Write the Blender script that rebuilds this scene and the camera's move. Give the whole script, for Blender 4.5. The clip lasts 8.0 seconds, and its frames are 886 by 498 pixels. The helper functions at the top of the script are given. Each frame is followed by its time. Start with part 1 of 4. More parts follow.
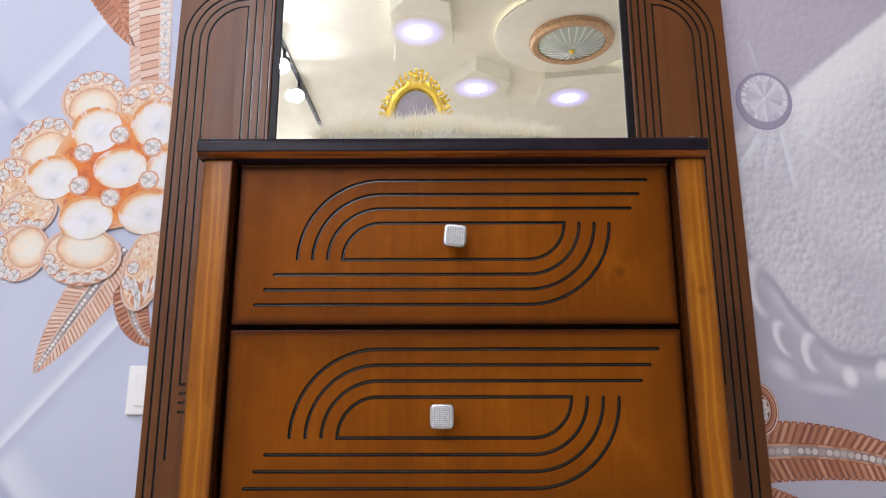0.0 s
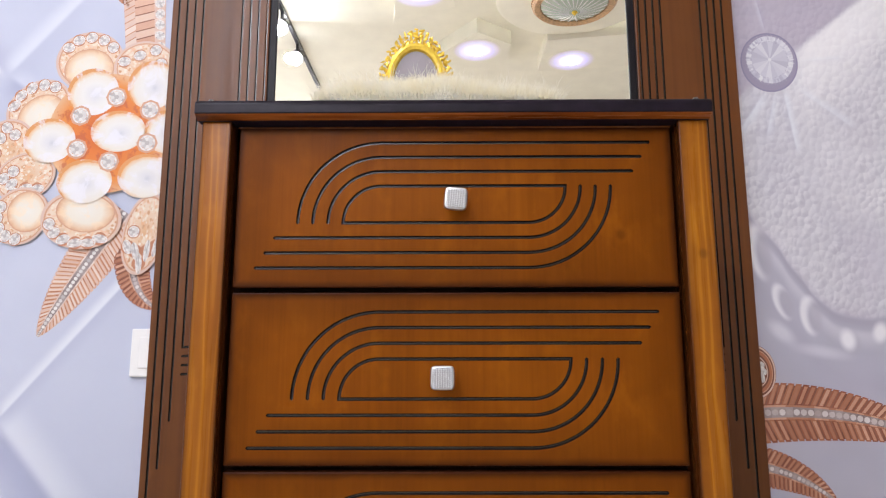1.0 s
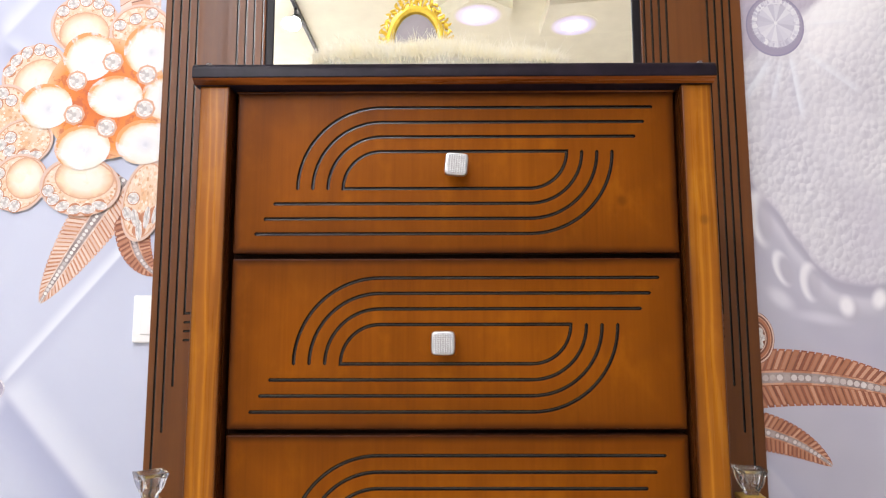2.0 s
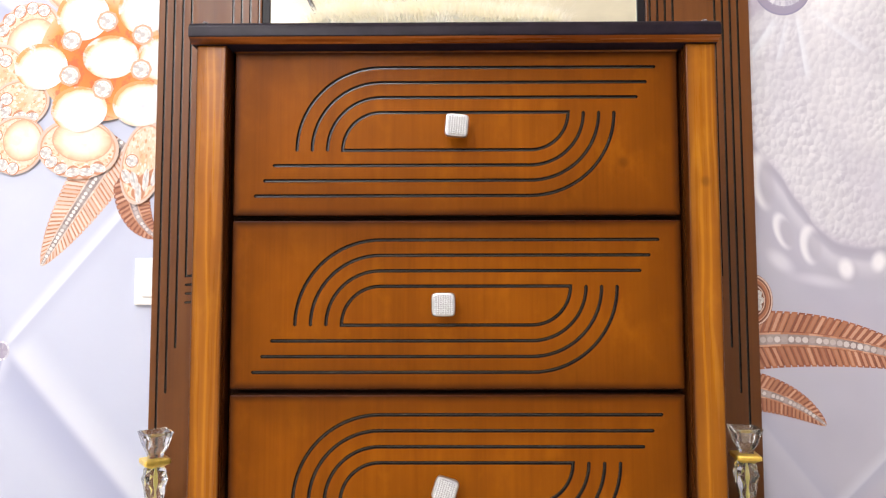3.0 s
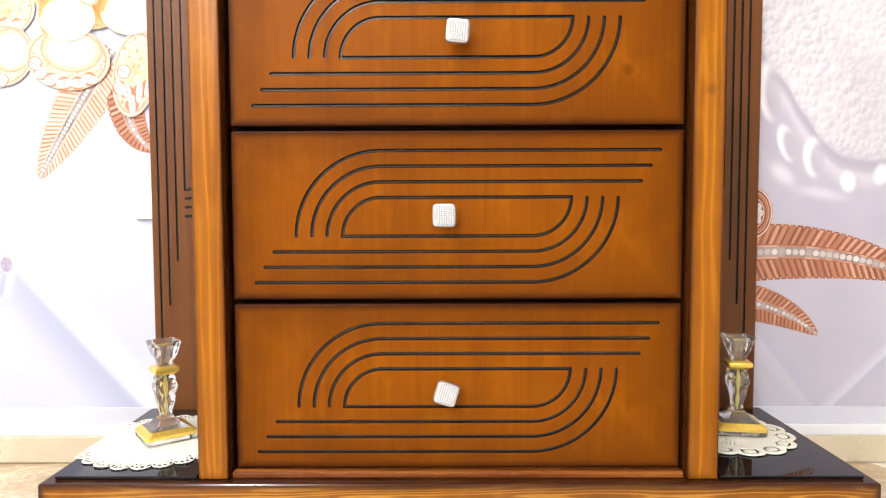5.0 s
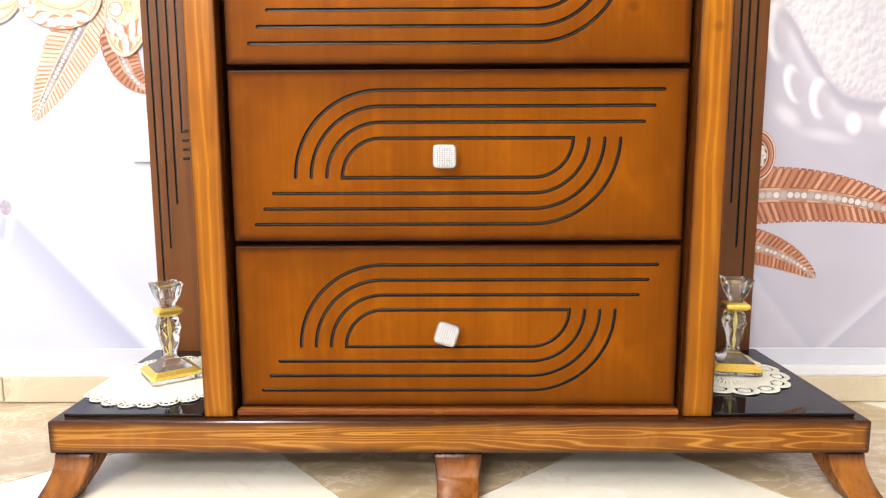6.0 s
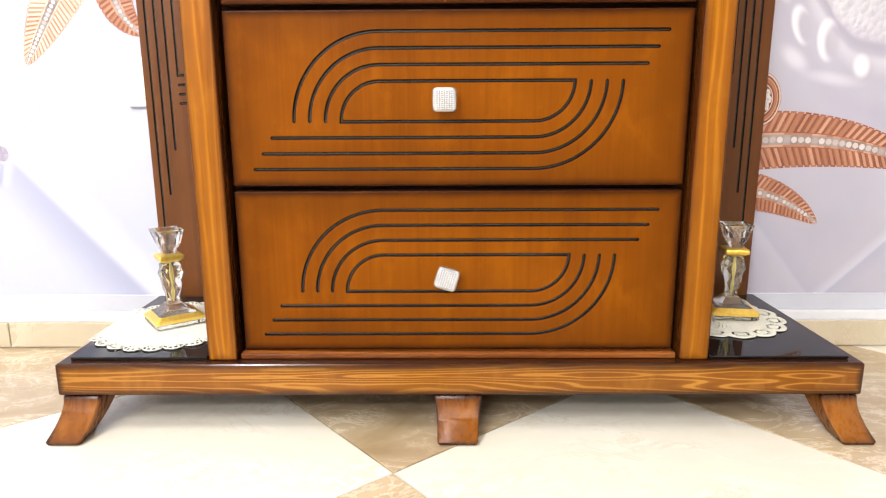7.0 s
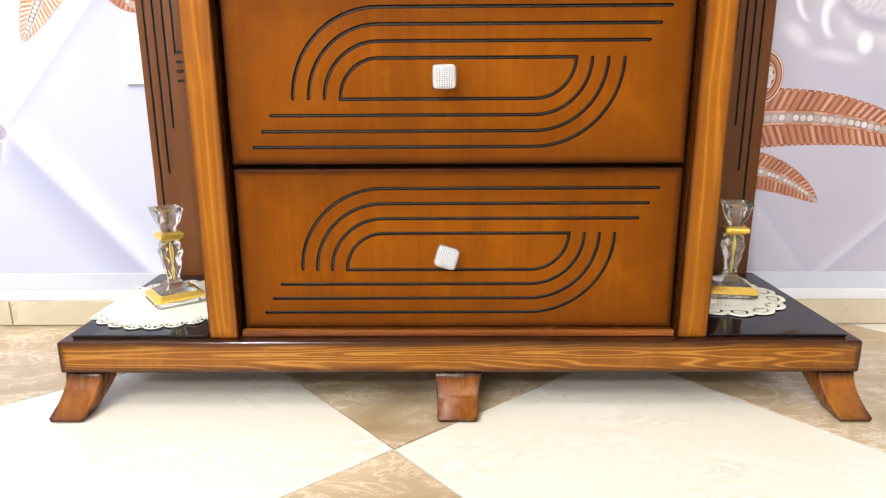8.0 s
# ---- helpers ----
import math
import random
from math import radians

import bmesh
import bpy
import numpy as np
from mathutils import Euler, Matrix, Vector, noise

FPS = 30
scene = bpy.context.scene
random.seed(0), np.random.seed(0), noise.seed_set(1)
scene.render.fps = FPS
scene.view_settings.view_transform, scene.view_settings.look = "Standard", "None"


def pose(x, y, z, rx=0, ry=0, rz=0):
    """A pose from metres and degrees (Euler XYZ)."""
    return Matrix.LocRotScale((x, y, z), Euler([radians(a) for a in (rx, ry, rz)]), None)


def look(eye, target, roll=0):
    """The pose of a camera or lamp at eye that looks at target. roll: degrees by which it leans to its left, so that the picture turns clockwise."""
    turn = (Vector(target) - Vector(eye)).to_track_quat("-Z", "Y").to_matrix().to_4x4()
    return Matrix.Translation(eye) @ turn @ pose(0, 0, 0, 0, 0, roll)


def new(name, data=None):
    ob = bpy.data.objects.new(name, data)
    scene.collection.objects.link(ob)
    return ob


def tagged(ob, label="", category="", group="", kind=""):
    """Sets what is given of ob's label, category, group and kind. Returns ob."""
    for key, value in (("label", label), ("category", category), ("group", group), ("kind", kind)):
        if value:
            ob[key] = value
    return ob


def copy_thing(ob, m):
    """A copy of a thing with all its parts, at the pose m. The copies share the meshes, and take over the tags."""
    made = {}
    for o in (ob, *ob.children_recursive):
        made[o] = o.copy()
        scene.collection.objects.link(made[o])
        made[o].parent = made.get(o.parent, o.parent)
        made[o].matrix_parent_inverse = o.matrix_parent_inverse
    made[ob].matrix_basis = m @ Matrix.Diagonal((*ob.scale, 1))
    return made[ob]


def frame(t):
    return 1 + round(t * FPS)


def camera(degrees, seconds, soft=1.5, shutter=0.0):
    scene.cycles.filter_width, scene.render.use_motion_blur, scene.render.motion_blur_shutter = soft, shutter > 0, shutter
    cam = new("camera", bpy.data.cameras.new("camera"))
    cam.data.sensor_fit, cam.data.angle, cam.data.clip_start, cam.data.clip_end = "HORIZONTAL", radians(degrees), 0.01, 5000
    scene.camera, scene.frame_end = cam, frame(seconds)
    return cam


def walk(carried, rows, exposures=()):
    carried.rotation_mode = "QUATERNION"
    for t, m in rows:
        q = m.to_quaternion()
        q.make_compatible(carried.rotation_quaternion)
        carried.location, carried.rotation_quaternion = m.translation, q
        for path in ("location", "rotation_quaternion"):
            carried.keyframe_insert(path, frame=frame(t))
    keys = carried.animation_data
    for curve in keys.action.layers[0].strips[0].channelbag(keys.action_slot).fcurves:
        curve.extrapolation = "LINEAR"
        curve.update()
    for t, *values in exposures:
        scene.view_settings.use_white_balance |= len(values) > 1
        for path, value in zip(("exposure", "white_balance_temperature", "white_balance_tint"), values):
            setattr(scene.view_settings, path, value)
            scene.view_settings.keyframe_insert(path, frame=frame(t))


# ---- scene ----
cam = camera(68.0, 8.0, soft=1.2)
PATH = [
    (0, (-0.01, -0.873, 0.481), (-0.021, 1.08, 0.915), -0.1),
    (0.5, (-0.01, -0.872, 0.48), (-0.022, 1.09, 0.866), -0.1),
    (1, (-0.01, -0.871, 0.478), (-0.023, 1.101, 0.809), -0.1),
    (1.5, (-0.01, -0.87, 0.476), (-0.024, 1.109, 0.763), -0.1),
    (3, (-0.01, -0.869, 0.471), (-0.026, 1.127, 0.601), -0.1),
    (3.5, (-0.01, -0.869, 0.468), (-0.026, 1.13, 0.55), -0.1),
    (4, (-0.011, -0.869, 0.466), (-0.025, 1.131, 0.483), -0.2),
    (4.5, (-0.012, -0.869, 0.463), (-0.025, 1.131, 0.422), -0.2),
    (6, (-0.013, -0.868, 0.452), (-0.027, 1.113, 0.179), -0.2),
    (6.5, (-0.012, -0.869, 0.45), (-0.028, 1.102, 0.107), -0.3),
    (7, (-0.012, -0.869, 0.447), (-0.029, 1.085, 0.021), -0.3),
    (7.5, (-0.012, -0.869, 0.446), (-0.029, 1.071, -0.041), -0.3),
    (8, (-0.012, -0.869, 0.446), (-0.029, 1.071, -0.042), -0.3),
]
EXPOSURES = [(0, -1.0, 6000, 14), (1, -0.8, 6100, 14), (1.5, -0.66, 6200, 13), (3, -0.28, 6500, 12), (4.5, 0.05, 6650, 11), (6.5, 0.12, 6700, 9), (8, -0.05, 6500, 10)]
walk(cam, [(t, look(eye, target, roll)) for t, eye, target, roll in PATH], EXPOSURES)

# ---- light ----
world = bpy.data.worlds.new("room_world")
scene.world = world
world.use_nodes = True
world.node_tree.nodes["Background"].inputs[0].default_value = (0.9, 0.92, 1.0, 1)
world.node_tree.nodes["Background"].inputs[1].default_value = 0.2


def area_lamp(x, y, z, size, watts, colour, target):
    data = bpy.data.lights.new("area_light", "AREA")
    data.shape, data.size, data.energy, data.color = "DISK", size, watts, colour
    ob = new("area_light", data)
    ob.matrix_world = look((x, y, z), target)
    return ob


WHITE_LED = (0.97, 0.97, 1.0)
ROOM_H = 2.7
# downlights set into the dropped blocks, the crystal lamp, the spots on the track, and unseen fill lamps added by the
# mural wall and at the back
BLOCK_LIGHTS = ((-0.172, -2.1, 16), (0.2, -2.84, 9), (0.885, -3.0, 4))
FILL_LIGHTS = ((-1.1, -1.15, 22), (-0.9, -0.8, 12), (-1.9, -4.1, 85), (-0.9, -4.4, 80))
for lx, ly, watts in BLOCK_LIGHTS:
    area_lamp(lx, ly, ROOM_H - 0.108, 0.11, watts, WHITE_LED, (lx, ly + 0.001, 0))
for lx, ly, watts in FILL_LIGHTS:
    area_lamp(lx, ly, ROOM_H - 0.012, 0.13, watts, WHITE_LED, (lx, ly + 0.2, 0))
for lx, ly, watts in ((-1.08, -2.44, 20), (-1.08, -2.87, 18)):
    area_lamp(lx, ly + 0.13, ROOM_H - 0.2, 0.07, watts, WHITE_LED, (-0.7, 0.1, 0.5))


# ---- materials ----
class Nodes:
    """A short way to write a node material."""

    def __init__(self, name):
        self.mat = bpy.data.materials.new(name)
        self.mat.use_nodes = True
        self.tree = self.mat.node_tree
        self.bsdf = self.tree.nodes["Principled BSDF"]

    def node(self, kind, **values):
        n = self.tree.nodes.new(kind)
        for key, value in values.items():
            setattr(n, key, value)
        return n

    def link(self, a, b):
        self.tree.links.new(a, b)

    def feed(self, socket, value):
        if hasattr(value, "is_linked"):
            self.link(value, socket)
        elif isinstance(value, tuple) and len(value) == 3 and socket.type == "RGBA":
            socket.default_value = (*value, 1)
        else:
            socket.default_value = value

    def math(self, op, a, b=0.0, c=0.0, clamp=False):
        n = self.node("ShaderNodeMath", operation=op, use_clamp=clamp)
        for socket, value in zip(n.inputs, (a, b, c)):
            self.feed(socket, value)
        return n.outputs[0]

    def smooth(self, value, lo, hi, to_lo=0.0, to_hi=1.0):
        n = self.node("ShaderNodeMapRange", interpolation_type="SMOOTHSTEP")
        self.feed(n.inputs["Value"], value)
        for key, v in (("From Min", lo), ("From Max", hi), ("To Min", to_lo), ("To Max", to_hi)):
            n.inputs[key].default_value = v
        return n.outputs[0]

    def mix(self, factor, a, b, blend="MIX"):
        n = self.node("ShaderNodeMix", data_type="RGBA", blend_type=blend)
        self.feed(n.inputs[0], factor)
        self.feed(n.inputs[6], a)
        self.feed(n.inputs[7], b)
        return n.outputs[2]

    def coords(self, scale=(1, 1, 1), which="Object"):
        t = self.node("ShaderNodeTexCoord")
        m = self.node("ShaderNodeMapping")
        m.inputs["Scale"].default_value = scale
        self.link(t.outputs[which], m.inputs["Vector"])
        return m.outputs[0]

    def xyz(self, vector):
        n = self.node("ShaderNodeSeparateXYZ")
        self.link(vector, n.inputs[0])
        return n.outputs

    def noise(self, vector, scale, detail=4.0, rough=0.55, distortion=0.0):
        n = self.node("ShaderNodeTexNoise")
        self.link(vector, n.inputs["Vector"])
        n.inputs["Scale"].default_value = scale
        n.inputs["Detail"].default_value = detail
        n.inputs["Roughness"].default_value = rough
        n.inputs["Distortion"].default_value = distortion
        return n.outputs[0]

    def spread(self, value, lo, hi):
        n = self.node("ShaderNodeMapRange")
        self.feed(n.inputs["Value"], value)
        n.inputs["From Min"].default_value, n.inputs["From Max"].default_value = lo, hi
        return n.outputs[0]

    def ramp(self, value, *stops, ease="LINEAR"):
        n = self.node("ShaderNodeValToRGB")
        n.color_ramp.interpolation = ease
        self.feed(n.inputs[0], value)
        el = n.color_ramp.elements
        while len(el) < len(stops):
            el.new(0.5)
        for e, (at, colour) in zip(el, stops):
            e.position, e.color = at, (*colour, 1)
        return n.outputs[0]

    def bump(self, height, strength=0.2, distance=0.002):
        n = self.node("ShaderNodeBump")
        self.feed(n.inputs["Height"], height)
        n.inputs["Strength"].default_value = strength
        n.inputs["Distance"].default_value = distance
        self.link(n.outputs[0], self.bsdf.inputs["Normal"])

    def done(self, colour=None, rough=0.5, metal=0.0, **more):
        if colour is not None:
            self.feed(self.bsdf.inputs["Base Color"], colour)
        self.feed(self.bsdf.inputs["Roughness"], rough)
        self.bsdf.inputs["Metallic"].default_value = metal
        for key, value in more.items():
            self.feed(self.bsdf.inputs[key.replace("_", " ")], value)
        return self.mat


def stained_wood(name, grain, dark, mid, light, contrast=0.5, half=None, burn_shade=0.04, edge=(0.05, 0.014, 0.006), rough=0.3, rings=26.0, gloss=0.07, knot=None, wavy=0.0, toner_shade=0.0, blotch=0.25):
    """Lacquered wood; grain is the axis it runs along; half: the half sizes of a piece with edges darkened by burnish
    and painted shade; wavy: how far the growth lines wander; toner_shade: how wide a softer darkened border reaches
    inside the edges."""
    n = Nodes(name)
    stretch = {"x": (0.45, 14.0, 14.0), "z": (14.0, 14.0, 0.35)}[grain]
    v = n.coords(stretch)
    info = n.node("ShaderNodeObjectInfo")
    shift = n.node("ShaderNodeVectorMath", operation="ADD")
    n.link(v, shift.inputs[0])
    off = n.node("ShaderNodeCombineXYZ")
    for k in range(3):
        n.link(n.math("MULTIPLY", info.outputs["Random"], 17.0 + 9 * k), off.inputs[k])
    n.link(off.outputs[0], shift.inputs[1])
    v = shift.outputs[0]
    broad = n.noise(v, 1.3, 1 if wavy else 3, 0.4 if wavy else 0.5, 0.4)
    if wavy:
        swell = n.noise(n.coords({"x": (5.0, 9.0, 9.0), "z": (11.0, 11.0, 4.0)}[grain]), 1.0, 2)
        broad = n.math("MULTIPLY_ADD", n.math("SUBTRACT", swell, 0.5), wavy, broad)
    lines = n.math("SINE", n.math("MULTIPLY", broad, rings))
    fine = n.noise(v, 9.0, 5, 0.65)
    value = n.math("MULTIPLY_ADD", lines, 0.3 * contrast, n.math("MULTIPLY", n.math("SUBTRACT", fine, 0.5), 0.9 * contrast))
    value = n.math("ADD", value, n.math("MULTIPLY_ADD", n.math("SUBTRACT", broad, 0.5), 0.4, 0.5))
    if wavy:
        value = n.math("SUBTRACT", n.math("MULTIPLY_ADD", n.smooth(lines, 0.35, 1.0), 0.9 * contrast, value), 0.04)
    colour = n.ramp(value, (0.25, dark), (0.5, mid), (0.78, light))
    cloud = n.noise(n.coords((1, 1, 1)), 7.0, 2)
    colour = n.mix(n.smooth(cloud, 0.35, 0.7, 0.0, blotch), colour, dark)
    spots = n.noise(n.coords((1.0, 1.0, 0.6)), 26.0, 4, 0.6)
    colour = n.mix(n.smooth(spots, 0.5, 0.72, 0.0, blotch), colour, light)
    if knot:
        x, y, z = n.xyz(n.coords())
        kx, kz = n.math("SUBTRACT", x, knot[0]), n.math("SUBTRACT", z, knot[1])
        away = n.math("SQRT", n.math("ADD", n.math("MULTIPLY", kx, kx), n.math("MULTIPLY", kz, kz)))
        colour = n.mix(n.smooth(away, knot[2] * 0.2, knot[2], 0.4, 0.0), colour, edge)
    # edge darkening: burnished finish plus the shade of gaps painted into the colour
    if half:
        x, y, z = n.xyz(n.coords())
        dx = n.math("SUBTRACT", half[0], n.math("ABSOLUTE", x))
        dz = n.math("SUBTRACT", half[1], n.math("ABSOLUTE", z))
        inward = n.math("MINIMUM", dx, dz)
        if toner_shade:
            drift = n.math("MULTIPLY", n.math("SUBTRACT", n.noise(n.coords(), 9.0, 3), 0.5), toner_shade * 0.9)
            colour = n.mix(n.smooth(n.math("ADD", inward, drift), 0.0, toner_shade, 0.58, 0.0), colour, tuple(0.4 * c + 0.6 * d for c, d in zip(edge, dark)))
        wob = n.math("MULTIPLY", n.noise(n.coords(), 14.0, 2), burn_shade * 0.5)
        near = n.math("ADD", inward, n.math("SUBTRACT", wob, burn_shade * 0.25))
        colour = n.mix(n.smooth(near, 0.0, burn_shade, 0.92, 0.0), colour, edge)
    n.bump(fine, 0.08, 0.0006)
    return n.done(colour, n.smooth(fine, 0.3, 0.7, rough * 0.85, rough * 1.2), Coat_Weight=0.0, Coat_Roughness=0.2, Specular_IOR_Level=gloss)


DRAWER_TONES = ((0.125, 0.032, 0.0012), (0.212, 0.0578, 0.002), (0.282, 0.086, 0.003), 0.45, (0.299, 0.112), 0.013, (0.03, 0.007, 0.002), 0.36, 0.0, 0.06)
DRAWER_WOOD = stained_wood("drawer_veneer", "z", *DRAWER_TONES, toner_shade=0.085, blotch=0.4)
DRAWER_WOOD_KNOT = stained_wood("drawer_veneer_with_knot", "z", *DRAWER_TONES, knot=(0.224, -0.04, 0.011), toner_shade=0.085, blotch=0.4)
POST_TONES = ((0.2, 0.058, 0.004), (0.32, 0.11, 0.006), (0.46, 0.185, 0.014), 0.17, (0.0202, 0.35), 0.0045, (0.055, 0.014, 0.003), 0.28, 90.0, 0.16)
POST_WOOD = stained_wood("post_pine", "z", *POST_TONES, wavy=0.1, toner_shade=0.018)
POST_WOOD_KNOT = stained_wood("post_pine_with_knot", "z", *POST_TONES, knot=(0.002, 0.163, 0.01), wavy=0.1, toner_shade=0.018)
BASE_WOOD = stained_wood("base_pine", "x", (0.155, 0.047, 0.0035), (0.228, 0.08, 0.006), (0.4, 0.18, 0.026), 0.3, (0.552, 0.0235), 0.014, (0.028, 0.007, 0.004), 0.2, 170.0, 0.3, wavy=0.12, toner_shade=0.012)
RAIL_WOOD = stained_wood("rail_wood", "x", (0.09, 0.022, 0.004), (0.19, 0.052, 0.009), (0.32, 0.105, 0.02), 0.7, None, 0.01, (0.05, 0.012, 0.005), 0.25, 60.0, 0.35)
PANEL_WOOD = stained_wood("panel_veneer", "z", (0.085, 0.024, 0.003), (0.12, 0.037, 0.005), (0.155, 0.052, 0.009), 0.4, None, 0.02, (0.02, 0.006, 0.003), 0.36, 20.0, 0.3)
FOOT_WOOD = stained_wood("foot_wood", "z", (0.13, 0.034, 0.003), (0.25, 0.08, 0.006), (0.36, 0.13, 0.012), 0.4, (0.033, 0.0285), 0.011, (0.025, 0.007, 0.004), 0.28, gloss=0.3, toner_shade=0.022)
BODY_WOOD = stained_wood("carcass_wood", "z", (0.02, 0.009, 0.005), (0.03, 0.012, 0.006), (0.04, 0.016, 0.008), 0.3, None, 0.02, (0.02, 0.006, 0.003), 0.5)


def plain(name, colour, rough, metal=0.0, grain=0.12, scale=40.0, bump=0.0, **more):
    n = Nodes(name)
    f = n.noise(n.coords(), scale, 4)
    dark = tuple(c * (1 - grain) for c in colour)
    light = tuple(min(1.0, c * (1 + grain)) for c in colour)
    if bump:
        n.bump(f, bump, 0.001)
    return n.done(n.ramp(f, (0.3, dark), (0.7, light)), rough, metal, **more)


GROOVE = plain("groove_paint", (0.016, 0.011, 0.008), 0.26, grain=0.5, scale=300.0, Specular_IOR_Level=0.6)
BLACK_LACQUER = plain("black_lacquer", (0.012, 0.008, 0.014), 0.33, grain=0.3, Specular_IOR_Level=0.1)
BLACK_GLASS = plain("black_glass", (0.004, 0.004, 0.006), 0.03, grain=0.05)
FRAME_BLACK = plain("frame_black", (0.01, 0.008, 0.01), 0.4, Specular_IOR_Level=0.15)
CHROME = plain("chrome", (0.5, 0.5, 0.52), 0.28, 0.8, 0.1)
KNOB_PLATE = plain("knob_plate", (0.25, 0.25, 0.265), 0.35)
CRYSTALS = plain("crystal_paste", (0.6, 0.61, 0.63), 0.1, 0.0, 0.25, 700.0, 0.3)
GOLD = plain("gold_foil", (0.9, 0.63, 0.13), 0.28, 0.7, 0.1, 200.0, 0.1)
GOLD_GLINT = plain("gold_glint", (1.0, 0.78, 0.22), 0.35, 0.1, 0.2, 300.0)
GOLD_CAST = plain("gold_paint", (0.92, 0.62, 0.08), 0.32, 0.55, 0.2, 90.0, 0.3)
PLASTER = plain("ceiling_plaster", (0.9, 0.87, 0.73), 0.85, grain=0.04, scale=6.0)
BACK_PAINT = plain("back_wall_paint", (0.62, 0.6, 0.57), 0.85, grain=0.05, scale=3.0)
ROOM_PAINT = plain("room_paint", (0.78, 0.78, 0.78), 0.85, grain=0.05, scale=3.0)
WHITE_PLASTIC = plain("white_plastic", (0.82, 0.82, 0.82), 0.3, grain=0.02)
WHITE_TRIM = plain("white_trim", (0.7, 0.71, 0.76), 0.5, grain=0.03)
GROUT = plain("grout", (0.8, 0.76, 0.68), 0.8, grain=0.1)
LACE = plain("ivory_lace", (0.78, 0.77, 0.68), 0.8, grain=0.15, scale=500.0, bump=0.5)
LACE_WHITE = plain("white_lace", (0.8, 0.79, 0.7), 0.75, grain=0.1, scale=400.0, bump=0.5)
def fur_material():
    n = Nodes("white_fur")
    tone = n.ramp(n.noise(n.coords(), 50.0, 3), (0.3, (1.0, 0.95, 0.78)), (0.7, (1.0, 0.99, 0.92)))
    mat = n.done(tone, 0.7, Sheen_Weight=0.7, Sheen_Roughness=0.4)
    thin, both = n.node("ShaderNodeBsdfTranslucent"), n.node("ShaderNodeMixShader")
    n.link(tone, thin.inputs["Color"])
    both.inputs[0].default_value = 0.6
    n.link(n.bsdf.outputs[0], both.inputs[1])
    n.link(thin.outputs[0], both.inputs[2])
    n.link(both.outputs[0], n.tree.nodes["Material Output"].inputs["Surface"])
    return mat


FUR = fur_material()
BRONZE = plain("bronze_paint", (0.62, 0.4, 0.22), 0.35, 0.4, 0.25, 60.0, 0.3)
GREY_PLATE = plain("grey_plate", (0.25, 0.22, 0.24), 0.35, grain=0.12, scale=30.0)
BLACK_METAL = plain("black_metal", (0.03, 0.03, 0.035), 0.4)


def glass(name, tint):
    n = Nodes(name)
    return n.done(tint, 0.015, Transmission_Weight=0.96, IOR=1.58)


CRYSTAL = glass("crystal_glass", (1.0, 1.0, 0.99))
MIRROR = Nodes("mirror_silver").done((0.98, 0.98, 0.96), 0.006, 1.0)


def glow(name, colour, strength):
    return Nodes(name).done((0.9, 0.9, 0.9), 0.4, Emission_Color=colour, Emission_Strength=strength)


LED_WHITE = glow("led_white", (0.95, 0.96, 1.0), 28.0)


def led_halo():
    """A lamp's white middle and, painted round it as emission, its violet halo on the plaster."""
    n = Nodes("led_halo")
    x, y, z = n.xyz(n.coords())
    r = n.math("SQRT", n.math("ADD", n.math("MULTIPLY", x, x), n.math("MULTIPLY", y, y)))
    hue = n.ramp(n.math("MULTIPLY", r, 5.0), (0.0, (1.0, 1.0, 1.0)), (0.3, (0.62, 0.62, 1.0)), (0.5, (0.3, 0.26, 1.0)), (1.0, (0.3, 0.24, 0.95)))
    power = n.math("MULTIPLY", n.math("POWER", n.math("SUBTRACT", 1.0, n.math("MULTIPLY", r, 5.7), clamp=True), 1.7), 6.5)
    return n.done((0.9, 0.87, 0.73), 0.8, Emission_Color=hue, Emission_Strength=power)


LED_HALO = led_halo()
COVE_FILL = glow("cove_fill", (1.0, 0.97, 0.9), 9.0)
LAMP_GLASS = Nodes("lamp_glass").done((0.5, 0.58, 0.48), 0.15)


def marble(name, a, b, vein, rough=0.16, dirt=0.4):
    n = Nodes(name)
    info = n.node("ShaderNodeObjectInfo")
    shift = n.node("ShaderNodeVectorMath", operation="ADD")
    n.link(n.coords((1, 1.8, 1)), shift.inputs[0])
    off = n.node("ShaderNodeCombineXYZ")
    n.link(n.math("MULTIPLY", info.outputs["Random"], 31.0), off.inputs[0])
    n.link(n.math("MULTIPLY", info.outputs["Random"], 57.0), off.inputs[1])
    n.link(off.outputs[0], shift.inputs[1])
    v = shift.outputs[0]
    cloud = n.noise(v, 5.0, 6, 0.6, 0.8)
    streak = n.noise(v, 9.0, 8, 0.7, 1.6)
    veins = n.smooth(n.math("ABSOLUTE", n.math("SUBTRACT", streak, 0.5)), 0.0, 0.045, 1.0, 0.0)
    colour = n.ramp(cloud, (0.3, a), (0.7, b))
    colour = n.mix(n.math("MULTIPLY", veins, n.smooth(cloud, 0.4, 0.65, 0.0, dirt)), colour, vein)
    return n.done(colour, n.smooth(streak, 0.3, 0.7, rough * 0.8, rough * 1.3))


TILE_CREAM = marble("cream_tile", (0.78, 0.73, 0.62), (0.86, 0.83, 0.75), (0.66, 0.54, 0.38), 0.14, 0.5)
TILE_BEIGE = marble("beige_tile", (0.36, 0.26, 0.15), (0.58, 0.46, 0.31), (0.8, 0.71, 0.56), 0.16, 0.7)
TILE_SKIRT = marble("skirting_tile", (0.5, 0.43, 0.31), (0.62, 0.55, 0.42), (0.42, 0.34, 0.23), 0.2, 0.6)


